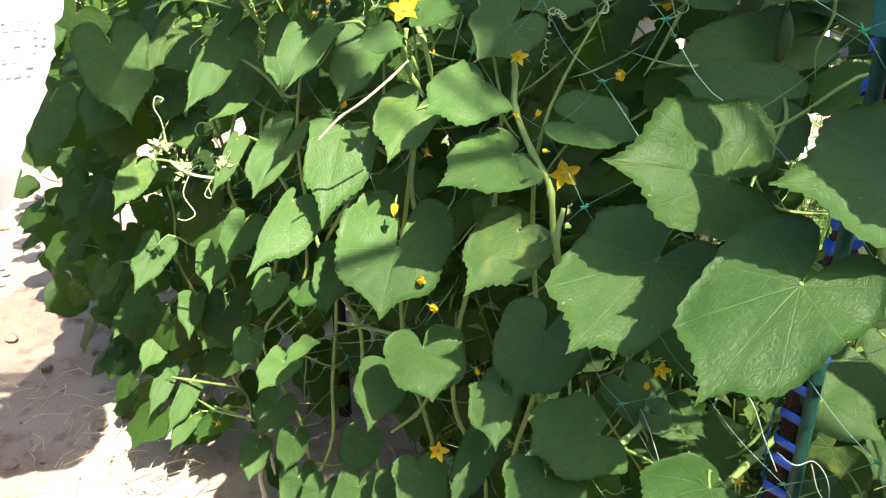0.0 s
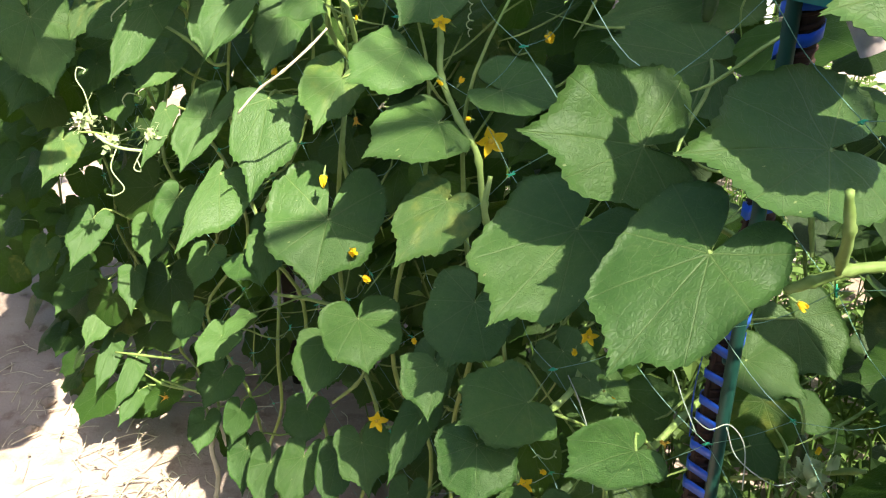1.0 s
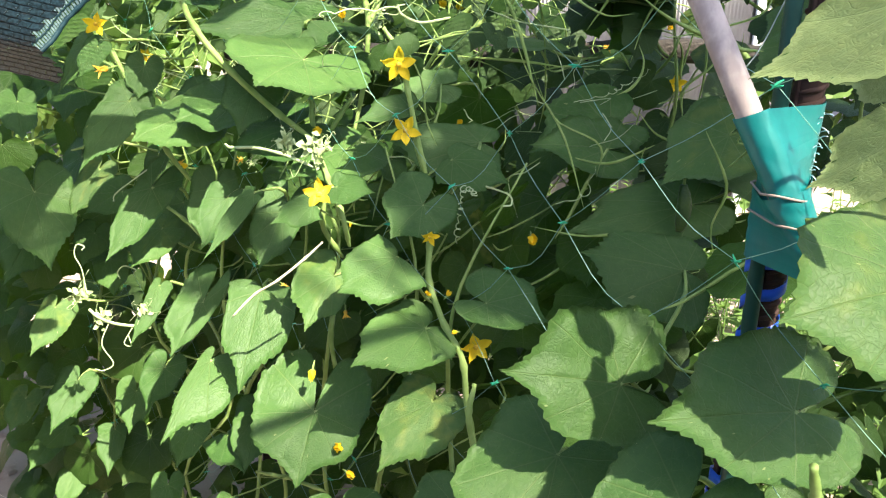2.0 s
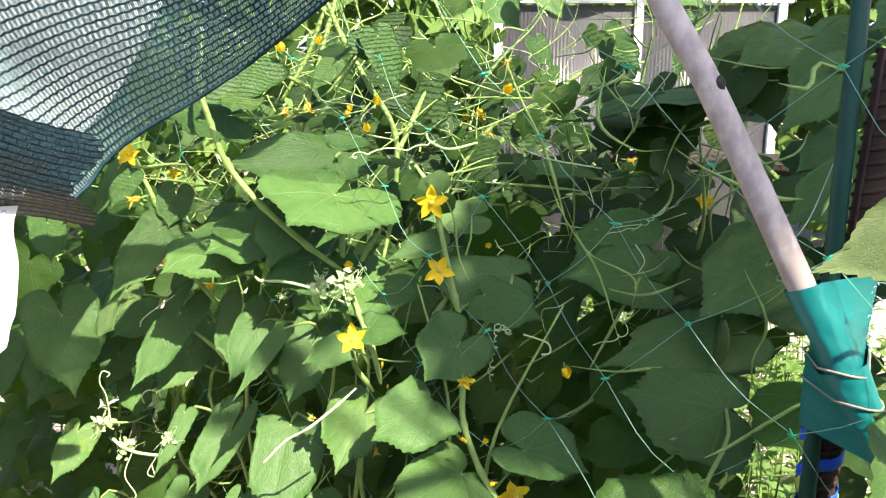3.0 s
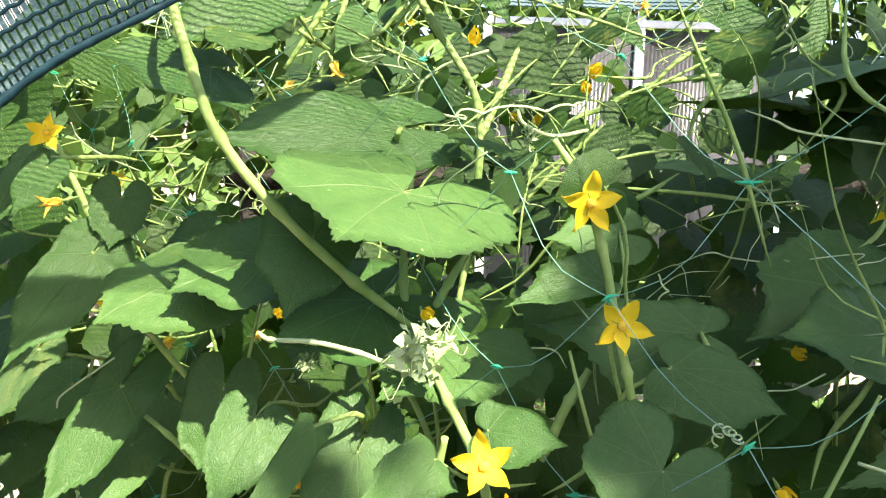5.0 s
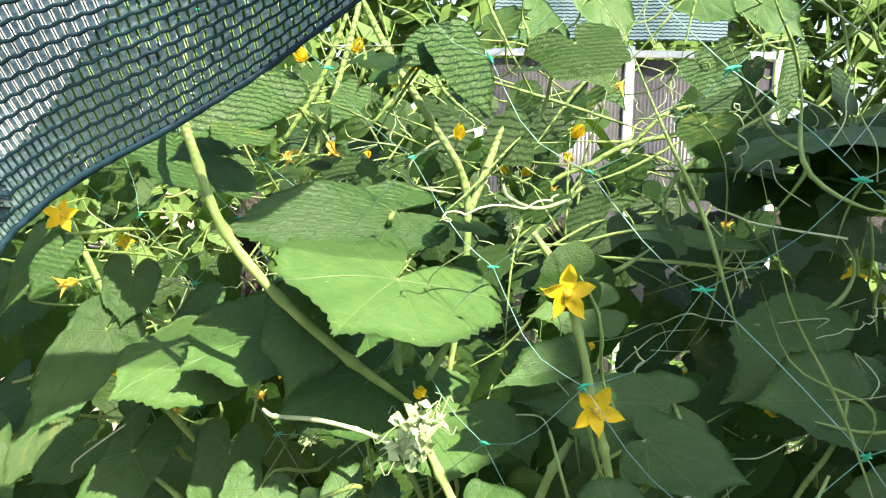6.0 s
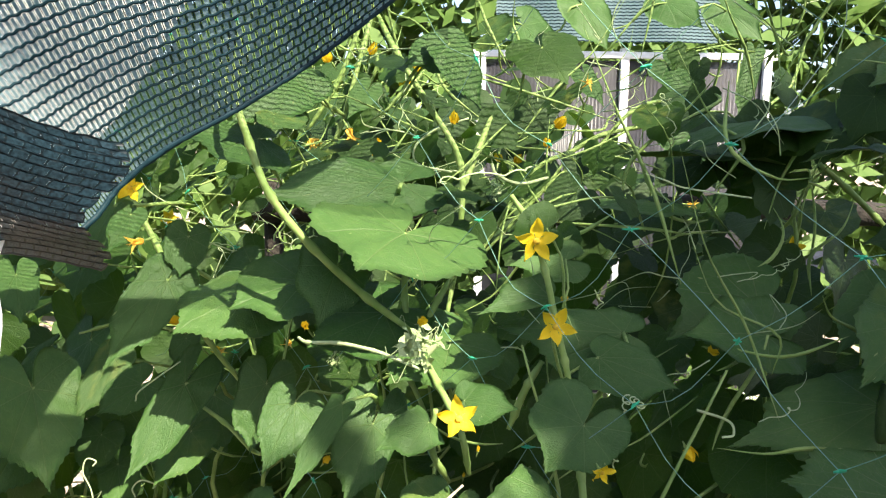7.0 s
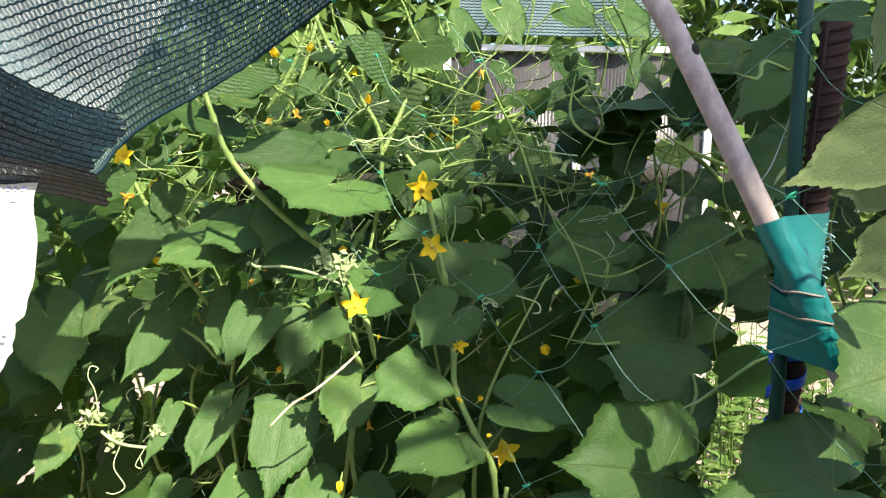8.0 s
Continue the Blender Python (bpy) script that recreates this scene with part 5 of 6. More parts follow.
tendril([(0.159, 0.938, 1.347), (0.186, 0.933, 1.338), (0.189, 0.929, 1.327), (0.179, 0.929, 1.325)], 0, 0.0012)
tendril([(0.714, 1.759, 1.800), (0.693, 1.764, 1.820), (0.724, 1.762, 1.831)], 0, 0.001)
tendril([(0.188, 0.764, 0.792), (0.209, 0.764, 0.792), (0.219, 0.767, 0.798), (0.215, 0.764, 0.792)], 2, 0.0008)
shoot((-0.495, 1.365, 1.045), 0.048)
shoot((-0.455, 1.350, 1.010), 0.040)
shoot((-0.060, 1.166, 1.347), 0.060)
shoot((0.028, 1.233, 1.515), 0.027)
shoot((-0.160, 1.223, 1.312), 0.020)
shoot((0.533, 0.748, 0.755), 0.075)
shoot((-0.385, 1.354, 1.019), 0.040)
shoot((-0.082, 1.038, 1.377), 0.036)
twine([(0.224, 0.752, 0.919), (0.236, 0.737, 0.891), (0.249, 0.710, 0.841), (0.246, 0.689, 0.803)])
twine([(0.282, 0.670, 1.022), (0.304, 0.654, 0.993), (0.314, 0.638, 0.964), (0.325, 0.623, 0.936)])
twine([(0.302, 0.584, 0.989), (0.309, 0.562, 0.992), (0.335, 0.579, 0.982), (0.356, 0.585, 0.950), (0.360, 0.581, 0.901)])
twine([(0.332, 0.578, 0.980), (0.349, 0.580, 0.941), (0.406, 0.612, 0.877), (0.453, 0.650, 0.843)])
twine([(0.472, 1.269, 1.750), (0.465, 1.264, 1.708), (0.416, 1.259, 1.638), (0.368, 1.255, 1.579)])
twine([(0.351, 0.713, 1.503), (0.370, 0.720, 1.527), (0.405, 0.754, 1.574)])
fruit((0.528, 0.779, 0.796), 0.057)
fruit((0.466, 1.121, 1.304), 0.070)

bloom_rng = random.Random(53)
for _ in range(10):
    flower(row(bloom_rng.uniform(0.35, 1.1), bloom_rng.uniform(-0.5, -0.12), bloom_rng.uniform(1.45, 1.70)), bloom_rng.uniform(0.028, 0.042), bloom_rng.choice(("half", "half", "wilt", "open")), (bloom_rng.gauss(0, 0.4), -0.8, bloom_rng.gauss(0.2, 0.4)))


# ---- posts, netting and cloth ----
def trellis_net():
    """Wide-meshed climbing net: diamonds of thin cord tied with green knots."""
    rng = random.Random(41)
    net = thing("trellis_net", "pale green wide-meshed climbing net with small green knots", "trellis net", row(0.4, 0, 0.1))
    at = {}
    for i in range(-6, 22):
        for j in range(-8, 4):
            z = 1.413 + 0.16 * j + (0.08 if i % 2 else 0.0)
            at[i, j] = row(i * 0.098 + rng.gauss(0, 0.006), rng.gauss(0, 0.008), z + rng.gauss(0, 0.006))
    cords, knots = [], []
    for (i, j), p in at.items():
        for di, dj in ((1, 0 if i % 2 == 0 else 1), (1, -1 if i % 2 == 0 else 0)):
            q = at.get((i + di, j + dj))
            if q is None:
                continue
            mid = (p + q) / 2 + Vector((rng.gauss(0, 0.004), rng.gauss(0, 0.004), -0.022 * rng.random()))
            cords.append(tube(spline([p, mid, q], 6), 0.00035, 4, 0, False))
        for _ in range(2):
            d = Vector((rng.gauss(0, 1), rng.gauss(0, 0.4), rng.gauss(0, 0.35))).normalized() * rng.uniform(0.003, 0.008)
            knots.append(tube(spline([p - d, p + Vector((0, 0, rng.uniform(-0.002, 0.002))), p + d], 5), [0.0006, 0.0011, 0.0015, 0.0011, 0.0006], 5))
    under(part("cord", mesh_of("cord", *joined(cords), CORD), None, None), net)
    under(part("knot", mesh_of("knot", *joined(knots), KNOT), None, None, "green plastic knots"), net)["kind"] = "stuff"


CORD = plain_material("net_cord", (0.12, 0.30, 0.21), (0.24, 0.42, 0.33), 40.0, 0.5)
trellis_net()


def stake():
    s = thing("garden_stake", "upright dark green plastic-coated garden stake", "garden stake", (0.393, 0.712, 0))
    v, f = tube([Vector((0, 0, -0.15)), Vector((0, 0, 0.5)), Vector((0, 0.004, 1.2)), Vector((0, 0.012, 1.9)), Vector((0, 0.014, 2.02))], 0.0075, 14)
    part("pole", mesh_of("pole", v, f, GREEN_PLASTIC), None, s)
    rings = [tube([Vector((0, 0.008, z)), Vector((0, 0.008, z + 0.006))], 0.0092, 14) for z in (0.15, 0.55, 0.95, 1.35, 1.78)]
    part("collar", mesh_of("collar", *joined(rings), GREEN_PLASTIC), None, s)


def bar_line(z):
    """The middle of the steel bar at that height: it leans across behind the stake."""
    off = float(np.interp(z, (-0.15, 0.80, 0.95, 1.20, 1.49, 1.69), (-0.040, -0.016, -0.011, 0.004, 0.019, 0.028)))
    return Vector((0.393 + 0.86 * off + 0.51 * 0.019, 0.716 - 0.51 * off + 0.86 * 0.019, z))


def stake_line(z):
    return Vector((0.393, 0.712 + 0.008 * z, z))


def pole_line(z):
    f = (z - 1.300) / 0.175
    return Vector((0.435 - 0.077 * f, 0.650 + 0.048 * f, z))


def hull(circles, z, sides):
    """Points round a bundle of upright rods, as a tight band would lie."""
    out = []
    for k in range(sides):
        a = 2 * math.pi * k / sides
        d = Vector((math.cos(a), math.sin(a), 0))
        c, r = max(circles, key=lambda q: q[0].dot(d) + q[1])
        p = c + d * r
        out.append(Vector((p.x, p.y, z)))
    return out


def rebar():
    """Thick ribbed steel bar behind the stake, leaning slightly."""
    b = thing("steel_bar", "rusty brown ribbed reinforcing bar tied to the stake", "steel bar", (0.372, 0.716, 0))
    base = Vector((0.372, 0.716, 0))
    line = [bar_line(-0.15 + 1.815 * i / 40) - base for i in range(41)]
    part("rod", mesh_of("rod", *tube(line, 0.0138, 18), RUST), None, b)
    ribs = []
    for k in range(150):
        z = -0.14 + 1.80 * k / 149
        c, c2 = bar_line(z) - base, bar_line(z + 0.01) - base
        way = (c2 - c).normalized()
        side = (Vector((0.86, -0.51, 0)) - way * way.dot(Vector((0.86, -0.51, 0)))).normalized()
        up = way.cross(side)
        for half in (0, 1):
            arc = []
            for i in range(9):
                a = math.pi * (half + 0.30 + 0.84 * i / 8)
                arc.append(c + (side * math.cos(a) + up * math.sin(a)) * 0.0139 + way * 0.011 * (i / 8 - 0.5))
            ribs.append(tube(arc, [0.0008, 0.0019, 0.0024, 0.0026, 0.0026, 0.0026, 0.0024, 0.0019, 0.0008], 6))
    for turn in (0.30, 1.30):
        fin = []
        for i in range(41):
            z = -0.15 + 1.815 * i / 40
            a = math.pi * turn
            fin.append(bar_line(z) - base + (Vector((0.86, -0.51, 0)) * math.cos(a) + Vector((0.51, 0.86, 0)) * math.sin(a)) * 0.0140)
        ribs.append(tube(fin, 0.0022, 6))
    part("ribs", mesh_of("ribs", *joined(ribs), RUST), None, b)


def blue_tape():
    """Glossy tape wound as an open spiral round stake and bar."""
    t = thing("blue_tape", "glossy blue tape wound round stake and steel bar", "tape", (0.393, 0.72, 0.0))
    base = Vector((0.393, 0.72, 0.0))
    verts, faces = [], []
    per, turns, z0, z1 = 40, 37, 0.12, 1.335
    n = per * turns
    for i in range(n):
        f = i / (n - 1)
        zc = z0 + f * (z1 - z0)
        z = zc + 0.005 * math.sin(2.3 * f * turns)
        a = i % per
        p = hull(((bar_line(zc), 0.0172), (stake_line(zc), 0.0090)), z, per)[a]
        q = hull(((bar_line(zc), 0.0166), (stake_line(zc), 0.0084)), z, per)[a]
        w = UP * (0.0068 + 0.0012 * math.sin(17 * f))
        verts += [p - w - base, p + w - base, q + w - base, q - w - base]
    for i in range(n - 1):
        k = 4 * i
        faces += [(k, k + 4, k + 5, k + 1), (k + 2, k + 6, k + 7, k + 3), (k + 1, k + 5, k + 6, k + 2), (k + 3, k + 7, k + 4, k)]
    part("winding", mesh_of("winding", verts, faces, BLUE_TAPE), None, t)
    verts, faces = [], []
    for i in range(20):
        z = 0.83 + 0.14 * i / 19
        p = bar_line(z) + Vector((-0.86, 0.51, 0)) * (0.0185 + 0.005 * math.sin(math.pi * i / 19)) - base
        s = Vector((0.51, 0.86, 0)) * 0.005
        e = Vector((-0.86, 0.51, 0)) * 0.0006
        verts += [p - s, p + s, p + s + e, p - s + e]
    for i in range(19):
        k = 4 * i
        faces += [(k, k + 4, k + 5, k + 1), (k + 2, k + 6, k + 7, k + 3), (k + 1, k + 5, k + 6, k + 2), (k + 3, k + 7, k + 4, k)]
    part("loose_end", mesh_of("loose_end", verts, faces, BLUE_TAPE), None, t)


def wooden_pole():
    """A weathered grey stick tied to the stake, leaning up over the row."""
    p = thing("wooden_pole", "weathered pale grey wooden pole leaning from the stake", "wooden pole", (0.40, 0.668, 1.30))
    base = Vector((0.40, 0.668, 1.30))
    pts = [Vector(q) - base for q in ((0.435, 0.650, 1.300), (0.397, 0.672, 1.38), (0.354, 0.698, 1.475), (0.280, 0.738, 1.633), (0.244, 0.757, 1.70), (0.211, 0.774, 1.765), (0.183, 0.789, 1.82))]
    line = spline(pts, 60)
    verts, faces = [], []
    sides = 20
    for i, c in enumerate(line):
        way = (line[min(i + 1, 59)] - line[max(i - 1, 0)]).normalized()
        a1 = way.orthogonal().normalized()
        a2 = way.cross(a1)
        for k in range(sides):
            a = 2 * math.pi * k / sides
            r = 0.0118 * (1 + 0.05 * noise.noise((math.cos(a), math.sin(a), i * 0.12)) + 0.02 * noise.noise((a * 6, i * 0.1, 2)))
            verts.append(c + (a1 * math.cos(a) + a2 * math.sin(a)) * r)
    for i in range(59):
        for k in range(sides):
            k2 = (k + 1) % sides
            faces.append((i * sides + k, i * sides + k2, (i + 1) * sides + k2, (i + 1) * sides + k))
    faces.append(tuple(range(sides)))
    part("stick", mesh_of("stick", verts, faces, STICK), None, p)
    knot = Vector((0.284, 0.7375, 1.634)) - base
    bm = bmesh.new()
    bmesh.ops.create_icosphere(bm, subdivisions=2, radius=0.005)
    for v in bm.verts:
        v.co = Vector((v.co.x * 1.0, v.co.y * 0.7, v.co.z * 1.7)) + knot + Vector((0.001, -0.0085, 0.001))
    part("branch_scar", bm, BARK, p, "dark broken-off branch scar")


def stick_material():
    n = Nodes("weathered_pole")
    at = n.place()
    grain = n.noise(30.0, 4.0, n.add("Mapping", {0: at, 3: (2.2, 2.2, 1.4)}).outputs[0])
    blot = n.noise(16.0, 3.0, at)
    body = n.mix(n.ramp(grain, 0.35, 0.7), rgb(0.33, 0.275, 0.265), rgb(0.50, 0.43, 0.41))
    body = n.mix(n.math("MULTIPLY", n.ramp(blot, 0.60, 0.72), 0.55), body, rgb(0.12, 0.10, 0.11))
    n.set(Base_Color=body, Roughness=0.75, Normal=n.bump(grain, 0.5, 0.0015), Specular_IOR_Level=0.25)
    return n.mat


STICK = stick_material()


def teal_wrap():
    """A wide teal strip wound tightly round pole, stake and bar where they cross."""
    w = thing("teal_wrap", "wide teal plastic strip tied round pole and stake", "wrap", (0.385, 0.69, 1.33))
    base = Vector((0.385, 0.69, 1.33))
    rows, sides = 26, 90

    def ring(z, grow):
        return hull(((bar_line(z), 0.0172 + grow), (stake_line(z), 0.0090 + grow), (pole_line(z), 0.0158 + grow)), z, sides)

    def skin(z0, z1, grow, seed):
        verts, faces = [], []
        for i in range(rows + 1):
            f = i / rows
            for k, p in enumerate(ring(z0 + (z1 - z0) * f, grow)):
                a = 2 * math.pi * k / sides
                d = Vector((math.cos(a), math.sin(a), 0))
                crease = 0.0005 * math.sin(31 * f + 3 * a + seed) * f * (1 - f) * 3 + 0.0008 * noise.noise((math.cos(a) * 2, math.sin(a) * 2, f * 6 + seed))
                slope = 0.007 * math.cos(a + 0.5) * (1 if f > 0.5 else -0.4) * abs(2 * f - 1)
                verts.append(p + d * crease + UP * slope - base)
        for i in range(rows):
            for k in range(sides):
                k2 = (k + 1) % sides
                faces.append((i * sides + k, i * sides + k2, (i + 1) * sides + k2, (i + 1) * sides + k))
        return verts, faces

    part("band", mesh_of("band", *skin(1.330, 1.472, 0.0, 0), TEAL), None, w)
    part("overlap", mesh_of("overlap", *skin(1.330, 1.405, 0.0022, 3), TEAL), None, w, "second turn of the teal strip")
    rng = random.Random(4)
    hairs = []
    for k in range(30):
        z = 1.405 + 0.065 * k / 29
        c = bar_line(z) + Vector((0.86, -0.51, 0)) * 0.0165 + Vector((-0.51, -0.86, 0)) * rng.uniform(-0.004, 0.010) - base
        d = Vector((0.86, -0.51, 0)) * rng.uniform(-0.004, 0.008) + Vector((-0.51, -0.86, 0)) * rng.uniform(0.004, 0.010) + UP * rng.uniform(-0.004, 0.004)
        hairs.append(tube(spline([c, c + d * 0.6 + UP * 0.001, c + d], 5), 0.0005, 4))
    part("frayed_threads", mesh_of("frayed_threads", *joined(hairs), FRAY), None, w, "pale frayed threads")
    for z in (1.378, 1.404):
        loop = [p + UP * 0.002 * math.sin(0.14 * k) - base for k, p in enumerate(ring(z, 0.0042))]
        part("tie", mesh_of("tie", *tube(loop + loop[:1], 0.0011, 6), TIE), None, w, "pale brown tie")


TIE = plain_material("tie_cord", (0.26, 0.21, 0.18), (0.36, 0.30, 0.26), 90.0, 0.8)
FRAY = plain_material("frayed_thread", (0.25, 0.50, 0.52), (0.55, 0.68, 0.70), 80.0, 0.5)
stake()
rebar()
blue_tape()
wooden_pole()
teal_wrap()


def cross_bar():
    """A dark rough branch laid level along the row behind."""
    b = thing("cross_bar", "dark rough wooden branch laid level as a trellis bar", "trellis bar", (0.44, 1.985, 1.412))
    base = Vector((0.44, 1.985, 1.412))
    line = spline([Vector(p) - base for p in ((-0.35, 2.06, 1.41), (0.10, 2.02, 1.405), (0.44, 1.985, 1.412), (0.684, 1.96, 1.428), (1.01, 1.922, 1.412), (1.45, 1.87, 1.40))], 60)
    part("branch", mesh_of("branch", *tube(line, [0.026 + 0.005 * noise.noise((i * 0.3, 0, 0)) for i in range(60)], 14, 0.22), BARK), None, b)
    for x in (-0.3, 1.38):
        k = min(line, key=lambda q: abs(q.x + base.x - x))
        part("support", mesh_of("support", *tube([Vector((k.x, k.y + 0.03, -base.z - 0.05)), Vector((k.x, k.y + 0.035, -0.6)), Vector((k.x, k.y + 0.03, 0.06))], 0.02, 10, 0.1), BARK), None, b)


cross_bar()


def cloth(name, label, corner, nu, nv, cell, owner, tape=0.30, cord=0.15, weave=None, filled=False):
    """Knitted shade cloth on a surface corner(s, v): dark chain cords with zigzag tape between them."""
    verts, faces = [], []
    pts = [[corner(i / nu, j / nv) for i in range(nu + 1)] for j in range(nv + 1)]

    def strip(a, b, side):
        k = len(verts)
        verts.extend((a - side, a + side, b + side, b - side))
        faces.append((k, k + 1, k + 2, k + 3))

    chain_v, chain_f = [], []
    for j in range(nv + 1):
        line = pts[j]
        for i in range(nu):
            a, b = line[i], line[i + 1]
            other = pts[j + 1][i] if j < nv else pts[j - 1][i]
            side = (other - a).normalized() * cell * cord
            out = (b - a).cross(side).normalized() * cell * 0.10
            k = len(chain_v)
            wob = side * (0.5 if i % 2 else -0.5)
            chain_v.extend((a - side + wob, a + out + wob, a + side + wob, b + side - wob, b + out - wob, b - side - wob))
            chain_f.extend(((k, k + 1, k + 4, k + 5), (k + 1, k + 2, k + 3, k + 4)))
    for j in range(nv):
        for i in range(nu):
            a, b = pts[j][i], pts[j + 1][i]
            along = pts[j][i + 1] - pts[j][i]
            side = along * tape
            if filled:
                shift = along * (0.5 if j % 2 else 0.0)
                lift = (b - a) * 0.10
                strip(a + shift + lift, b + shift - lift, side)
                k = len(chain_v)
                thin = along * 0.07
                c, d = a + shift + along * 0.5, b + shift + along * 0.5
                chain_v.extend((c - thin, c + thin, d + thin, d - thin))
                chain_f.append((k, k + 1, k + 2, k + 3))
                continue
            strip(a, b + along * 0.55, side)
            strip(b + along * 0.55, a + along, side * 0.7)
    part("chain_cord", mesh_of("chain_cord", chain_v, chain_f, SHADED_CORD if weave else NET_DARK), None, owner)
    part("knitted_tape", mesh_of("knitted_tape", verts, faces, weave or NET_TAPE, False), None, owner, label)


EDGE = [Vector(p) for p in ((-0.682, 1.101, 1.530), (-0.573, 1.098, 1.510), (-0.472, 1.097, 1.485), (-0.425, 1.104, 1.468), (-0.393, 1.123, 1.490), (-0.368, 1.136, 1.524),
                            (-0.322, 1.146, 1.562), (-0.255, 1.155, 1.601), (-0.181, 1.175, 1.651), (-0.097, 1.206, 1.720), (-0.005, 1.251, 1.80), (0.101, 1.301, 1.88))]
EDGE_LINE = spline(EDGE[:11], 241)


def shade_curtain():
    """The hanging front of the shade cloth, gathered at its lower corner."""
    c = thing("shade_cloth", "dark teal knitted shade cloth hung over the plants", "shade cloth", (-0.4, 1.12, 1.45))
    base = Vector((-0.4, 1.12, 1.45))

    def place(s, v):
        low = EDGE_LINE[min(240, int(s * 240))].lerp(EDGE_LINE[min(240, int(s * 240) + 1)], s * 240 - int(s * 240))
        high = Vector((-1.0 + 0.98 * s, 0.84 + 0.10 * s, 1.966))
        p = low.lerp(high, v)
        fold = (1 - s) * 0.5 + 0.25
        p += Vector((0.2, -1, 0)) * (0.012 * math.sin(22 * s + 3 * v) + 0.020 * noise.noise((s * 7, v * 4, 0))) * fold * min(1, 0.3 + v * 3)
        p += Vector((0, -1, 0)) * 0.03 * math.sin(math.pi * v)
        return p - base

    cloth("shade_cloth", "teal knitted tape", place, 116, 44, 0.0122, c, 0.32, 0.13, None, True)
    hem = [place(i / 116, 0.0) + UP * 0.001 for i in range(117)]
    part("hem", mesh_of("hem", *tube(hem, 0.0035, 6, 0.5), NET_DARK), None, c, "dark gathered hem")

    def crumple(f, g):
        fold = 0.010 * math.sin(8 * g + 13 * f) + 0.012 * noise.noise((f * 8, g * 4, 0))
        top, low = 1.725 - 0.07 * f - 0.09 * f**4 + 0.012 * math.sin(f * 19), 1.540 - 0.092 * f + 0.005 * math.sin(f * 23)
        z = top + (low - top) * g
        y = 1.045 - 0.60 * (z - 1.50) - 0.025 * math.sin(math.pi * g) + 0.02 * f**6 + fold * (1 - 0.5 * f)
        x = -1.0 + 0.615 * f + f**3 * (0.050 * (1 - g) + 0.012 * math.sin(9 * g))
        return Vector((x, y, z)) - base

    # same knit as the curtain; the corner's shade is in its darker colours
    cloth("shade_cloth", "crumpled corner of the cloth, coloured dark for its shade", crumple, 60, 18, 0.0105, c, 0.42, 0.20, SHADED_TAPE, True)


shade_curtain()


def shade_canopy():
    """The same cloth stretched over the row from the curtain's top, sagging a little."""
    c = thing("shade_cloth", "dark teal knitted shade cloth stretched over the row", "shade cloth", (0.0, 1.9, 1.95))
    base = Vector((0.0, 1.9, 1.95))

    def place(s, v):
        front = Vector((-1.0 + 2.05 * s, 0.84 + 0.10 * s, 0))
        back = Vector((-0.95 + 2.1 * s, 1.80, 0))
        p = front.lerp(back, v)
        p.z = 1.972 - 0.12 * min(1, v * 4) + 0.015 * noise.noise((s * 5, v * 6, 1))
        return p - base

    cloth("shade_cloth", "teal knitted tape", place, 190, 88, 0.0108, c, 0.055, 0.115)


shade_canopy()


def shade_awning():
    """A square of the same cloth on two posts, added out of sight beside the walker; through it the nearest leaves get
    broken sun.
    """
    corner = Vector((1.84, -0.43, 0))
    c = thing("shade_cloth", "unseen teal knitted shade cloth on two posts, added to break the sun", "shade cloth", corner)
    along, across = Vector((-0.50, 0.92, 0)), Vector((-0.91, -0.495, 0))

    def place(s, v):
        return along * s + across * v + UP * (2.40 + 0.012 * math.sin(5 * s + 4 * v))

    cloth("shade_cloth", "teal knitted tape", place, 96, 95, 0.0108, c, 0.085, 0.105)
    for s in (0.0, 1.0):
        foot = along * s
        part("post", mesh_of("post", *tube([foot - UP * 0.1, foot + UP * 1.2, foot + UP * 2.44], 0.022, 10, 0.08), BARK), None, c)
        arm = [foot + UP * 2.385, foot + across * 0.5 + UP * 2.385, foot + across + UP * 2.385]
        part("arm", mesh_of("arm", *tube(arm, 0.010, 8, 0.08), BARK), None, c)


shade_awning()


def greenhouse_cloth():
    """Shade cloth hung over the top of the greenhouse side."""
    c = thing("shade_cloth", "dark teal shade cloth hung over the greenhouse top", "shade cloth", (0.9, 4.55, 2.3))
    base = Vector((0.9, 4.55, 2.3))

    def place(s, v):
        x = 0.60 + 1.15 * s
        return Vector((x, 4.50 - 0.105 * (x - 1.0) + 0.02 * math.sin(14 * s + v), 2.045 + 0.60 * v)) - base

    cloth("shade_cloth", "teal knitted tape", place, 70, 36, 0.0165, c, 0.40, 0.2)


greenhouse_cloth()


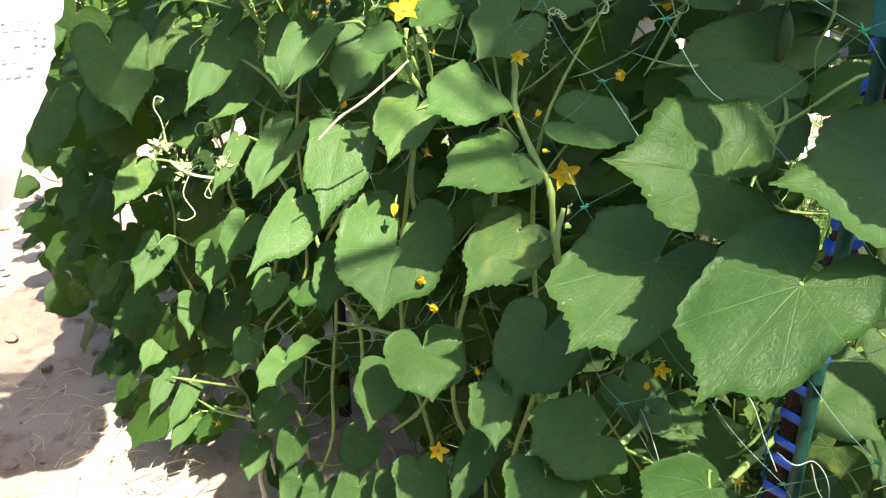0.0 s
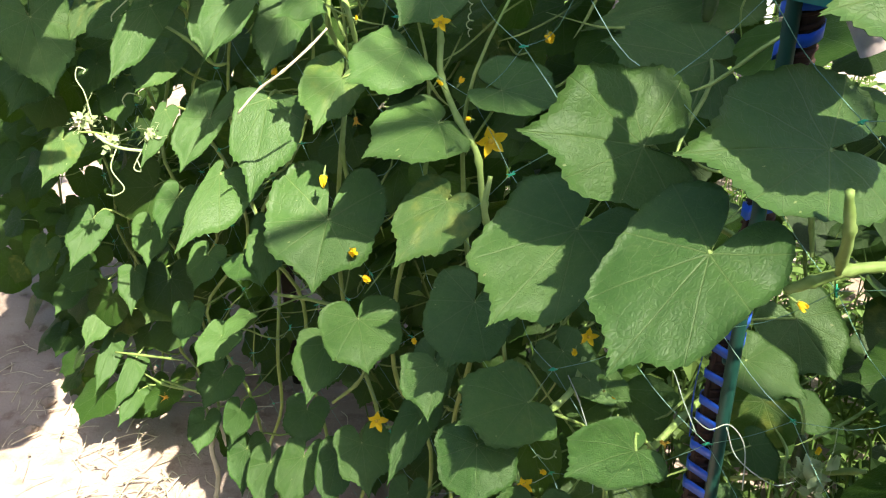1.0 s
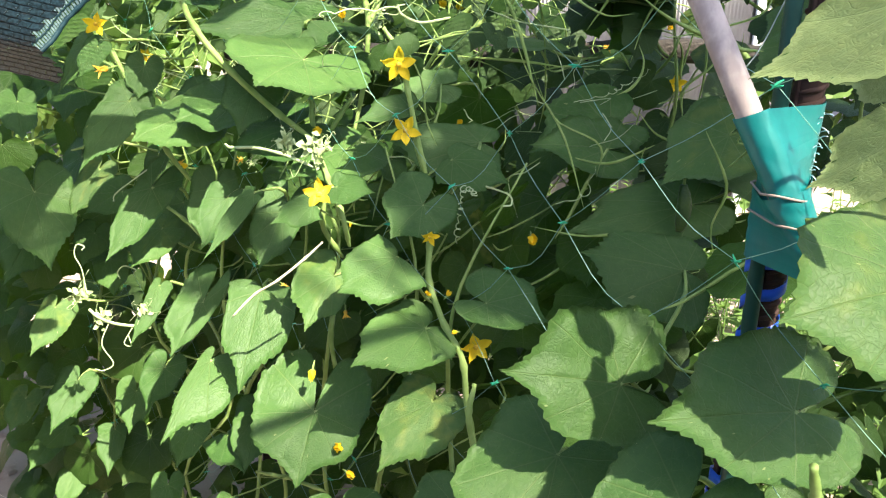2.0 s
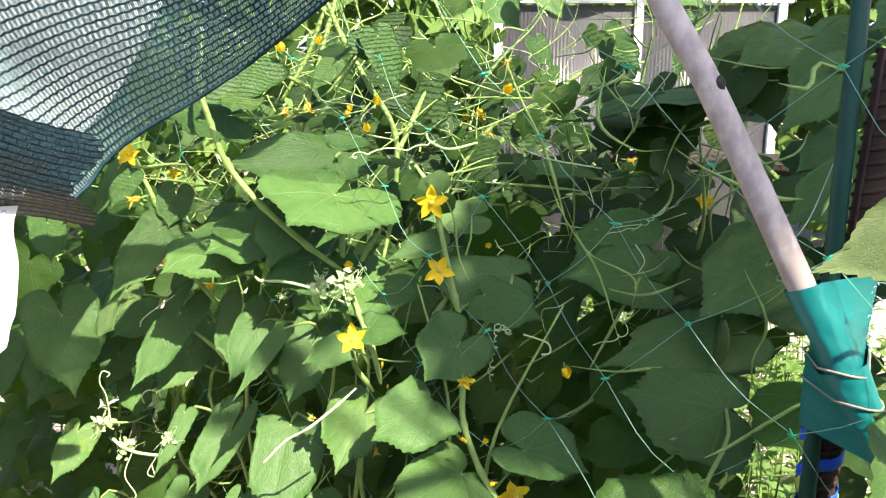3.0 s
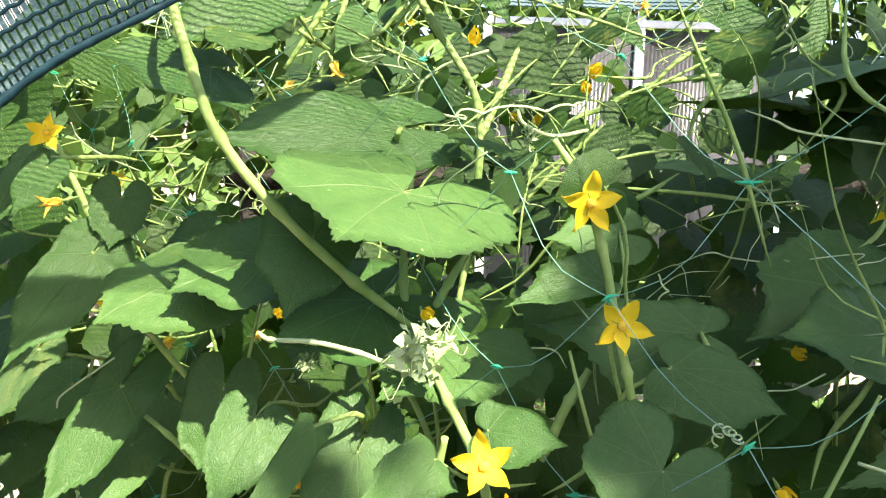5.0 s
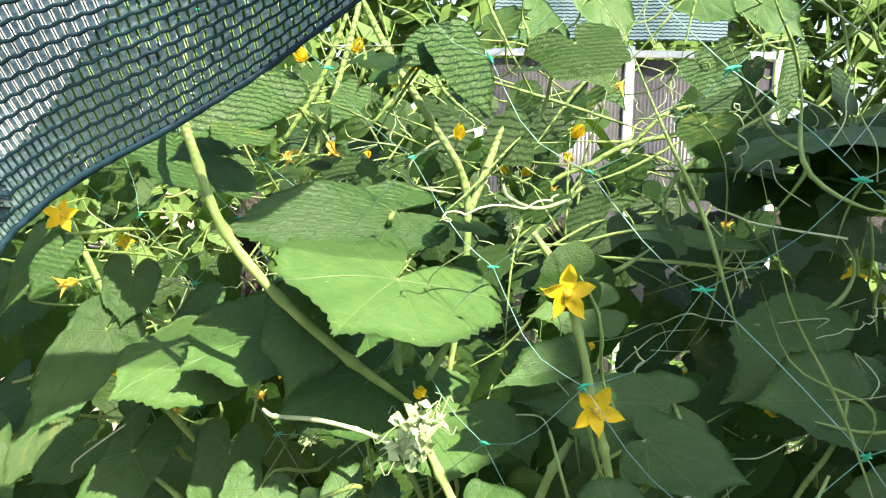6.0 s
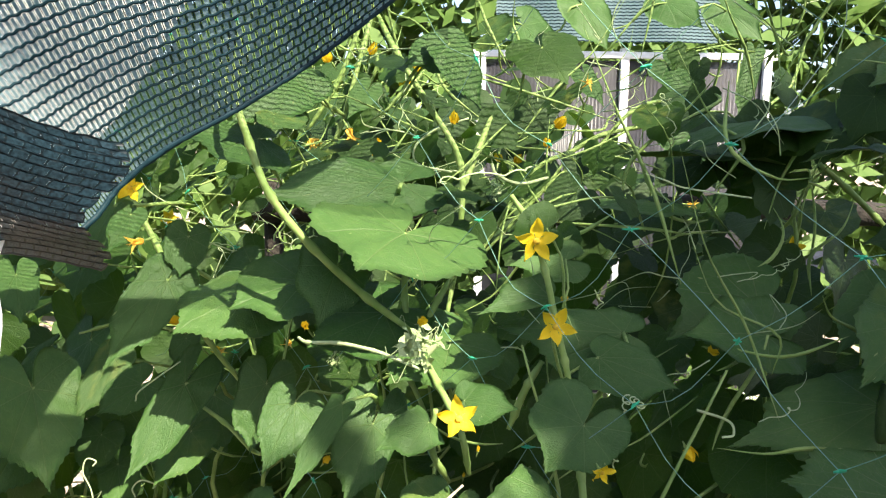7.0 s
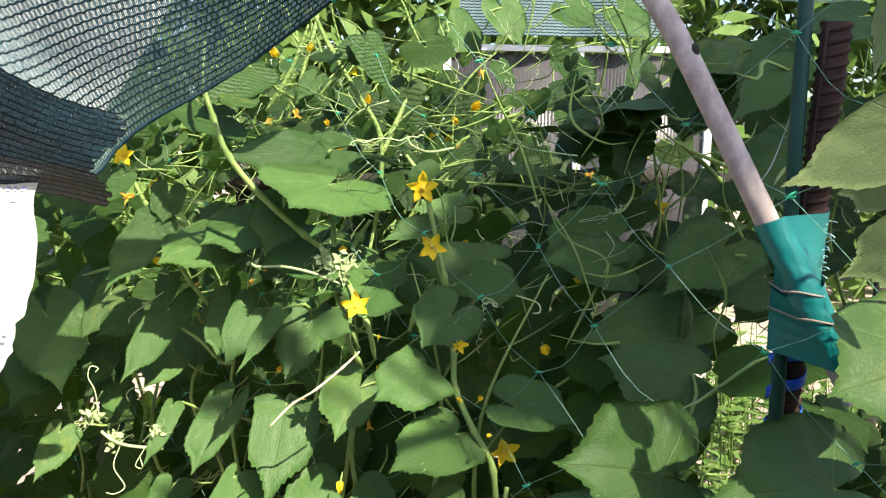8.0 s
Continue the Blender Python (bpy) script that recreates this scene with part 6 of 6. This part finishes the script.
def sack():
    """A white woven plastic sheet that hangs beside the row, printed in faded blue."""
    s = thing("plastic_sheet", "white woven plastic sheet with faded blue print, hanging", "plastic sheet", (-0.6, 1.05, 1.2))
    base = Vector((-0.6, 1.05, 1.2))
    edge = spline([Vector(p) for p in ((-0.300, 1.330, 1.800), (-0.351, 1.301, 1.691), (-0.410, 1.271, 1.590), (-0.450, 1.064, 1.483), (-0.448, 1.036, 1.402), (-0.452, 1.015, 1.344), (-0.470, 1.000, 1.286), (-0.498, 1.000, 1.226), (-0.535, 1.010, 1.160), (-0.600, 1.040, 1.050))], 60)
    verts, faces, uvs = [], [], []
    nu = 34
    for j, e in enumerate(edge):
        for i in range(nu + 1):
            f = i / nu
            fold = 0.022 * math.sin(f * 17 + j * 0.05) * f + 0.010 * noise.noise((f * 9, j * 0.12, 0))
            rag = 0.010 * noise.noise((j * 0.55, 2, 0)) * (1 - f) if j > 32 else 0.0
            p = e + Vector((-0.32 * f + rag, -0.06 * f + fold - 0.012 * math.sin(f * 40) * f, 0.0))
            verts.append(p - base)
            uvs.append((f * 0.55, j / 60 * 1.2))
    for j in range(59):
        for i in range(nu):
            k = j * (nu + 1) + i
            faces.append((k, k + 1, k + nu + 2, k + nu + 1))
    mesh = mesh_of("sheet", verts, faces, SACK)
    layer = mesh.uv_layers.new(name="UVMap")
    for loop in mesh.loops:
        layer.data[loop.index].uv = uvs[loop.vertex_index]
    part("sheet", mesh, None, s)
    rng = random.Random(6)
    bars_v, bars_f = [], []
    for j in list(range(14, 22)) + list(range(36, 44)):
        for i in range(1, 9):
            if rng.random() < 0.45:
                continue
            a, b, c, d = (verts[(j + dj) * (nu + 1) + i + di] for dj, di in ((0, 0), (0, 1), (1, 1), (1, 0)))
            k = len(bars_v)
            lift = Vector((0.0, -0.003, 0.0))
            f0, f1 = rng.uniform(0.1, 0.4), rng.uniform(0.6, 0.95)
            bars_v.extend((a.lerp(b, f0).lerp(d.lerp(c, f0), 0.25) + lift, a.lerp(b, f1).lerp(d.lerp(c, f1), 0.25) + lift, a.lerp(b, f1).lerp(d.lerp(c, f1), 0.62) + lift, a.lerp(b, f0).lerp(d.lerp(c, f0), 0.62) + lift))
            bars_f.append((k, k + 1, k + 2, k + 3))
    part("print", mesh_of("print", bars_v, bars_f, PRINT), None, s, "faded blue print in short bars")["kind"] = "stuff"


sack()
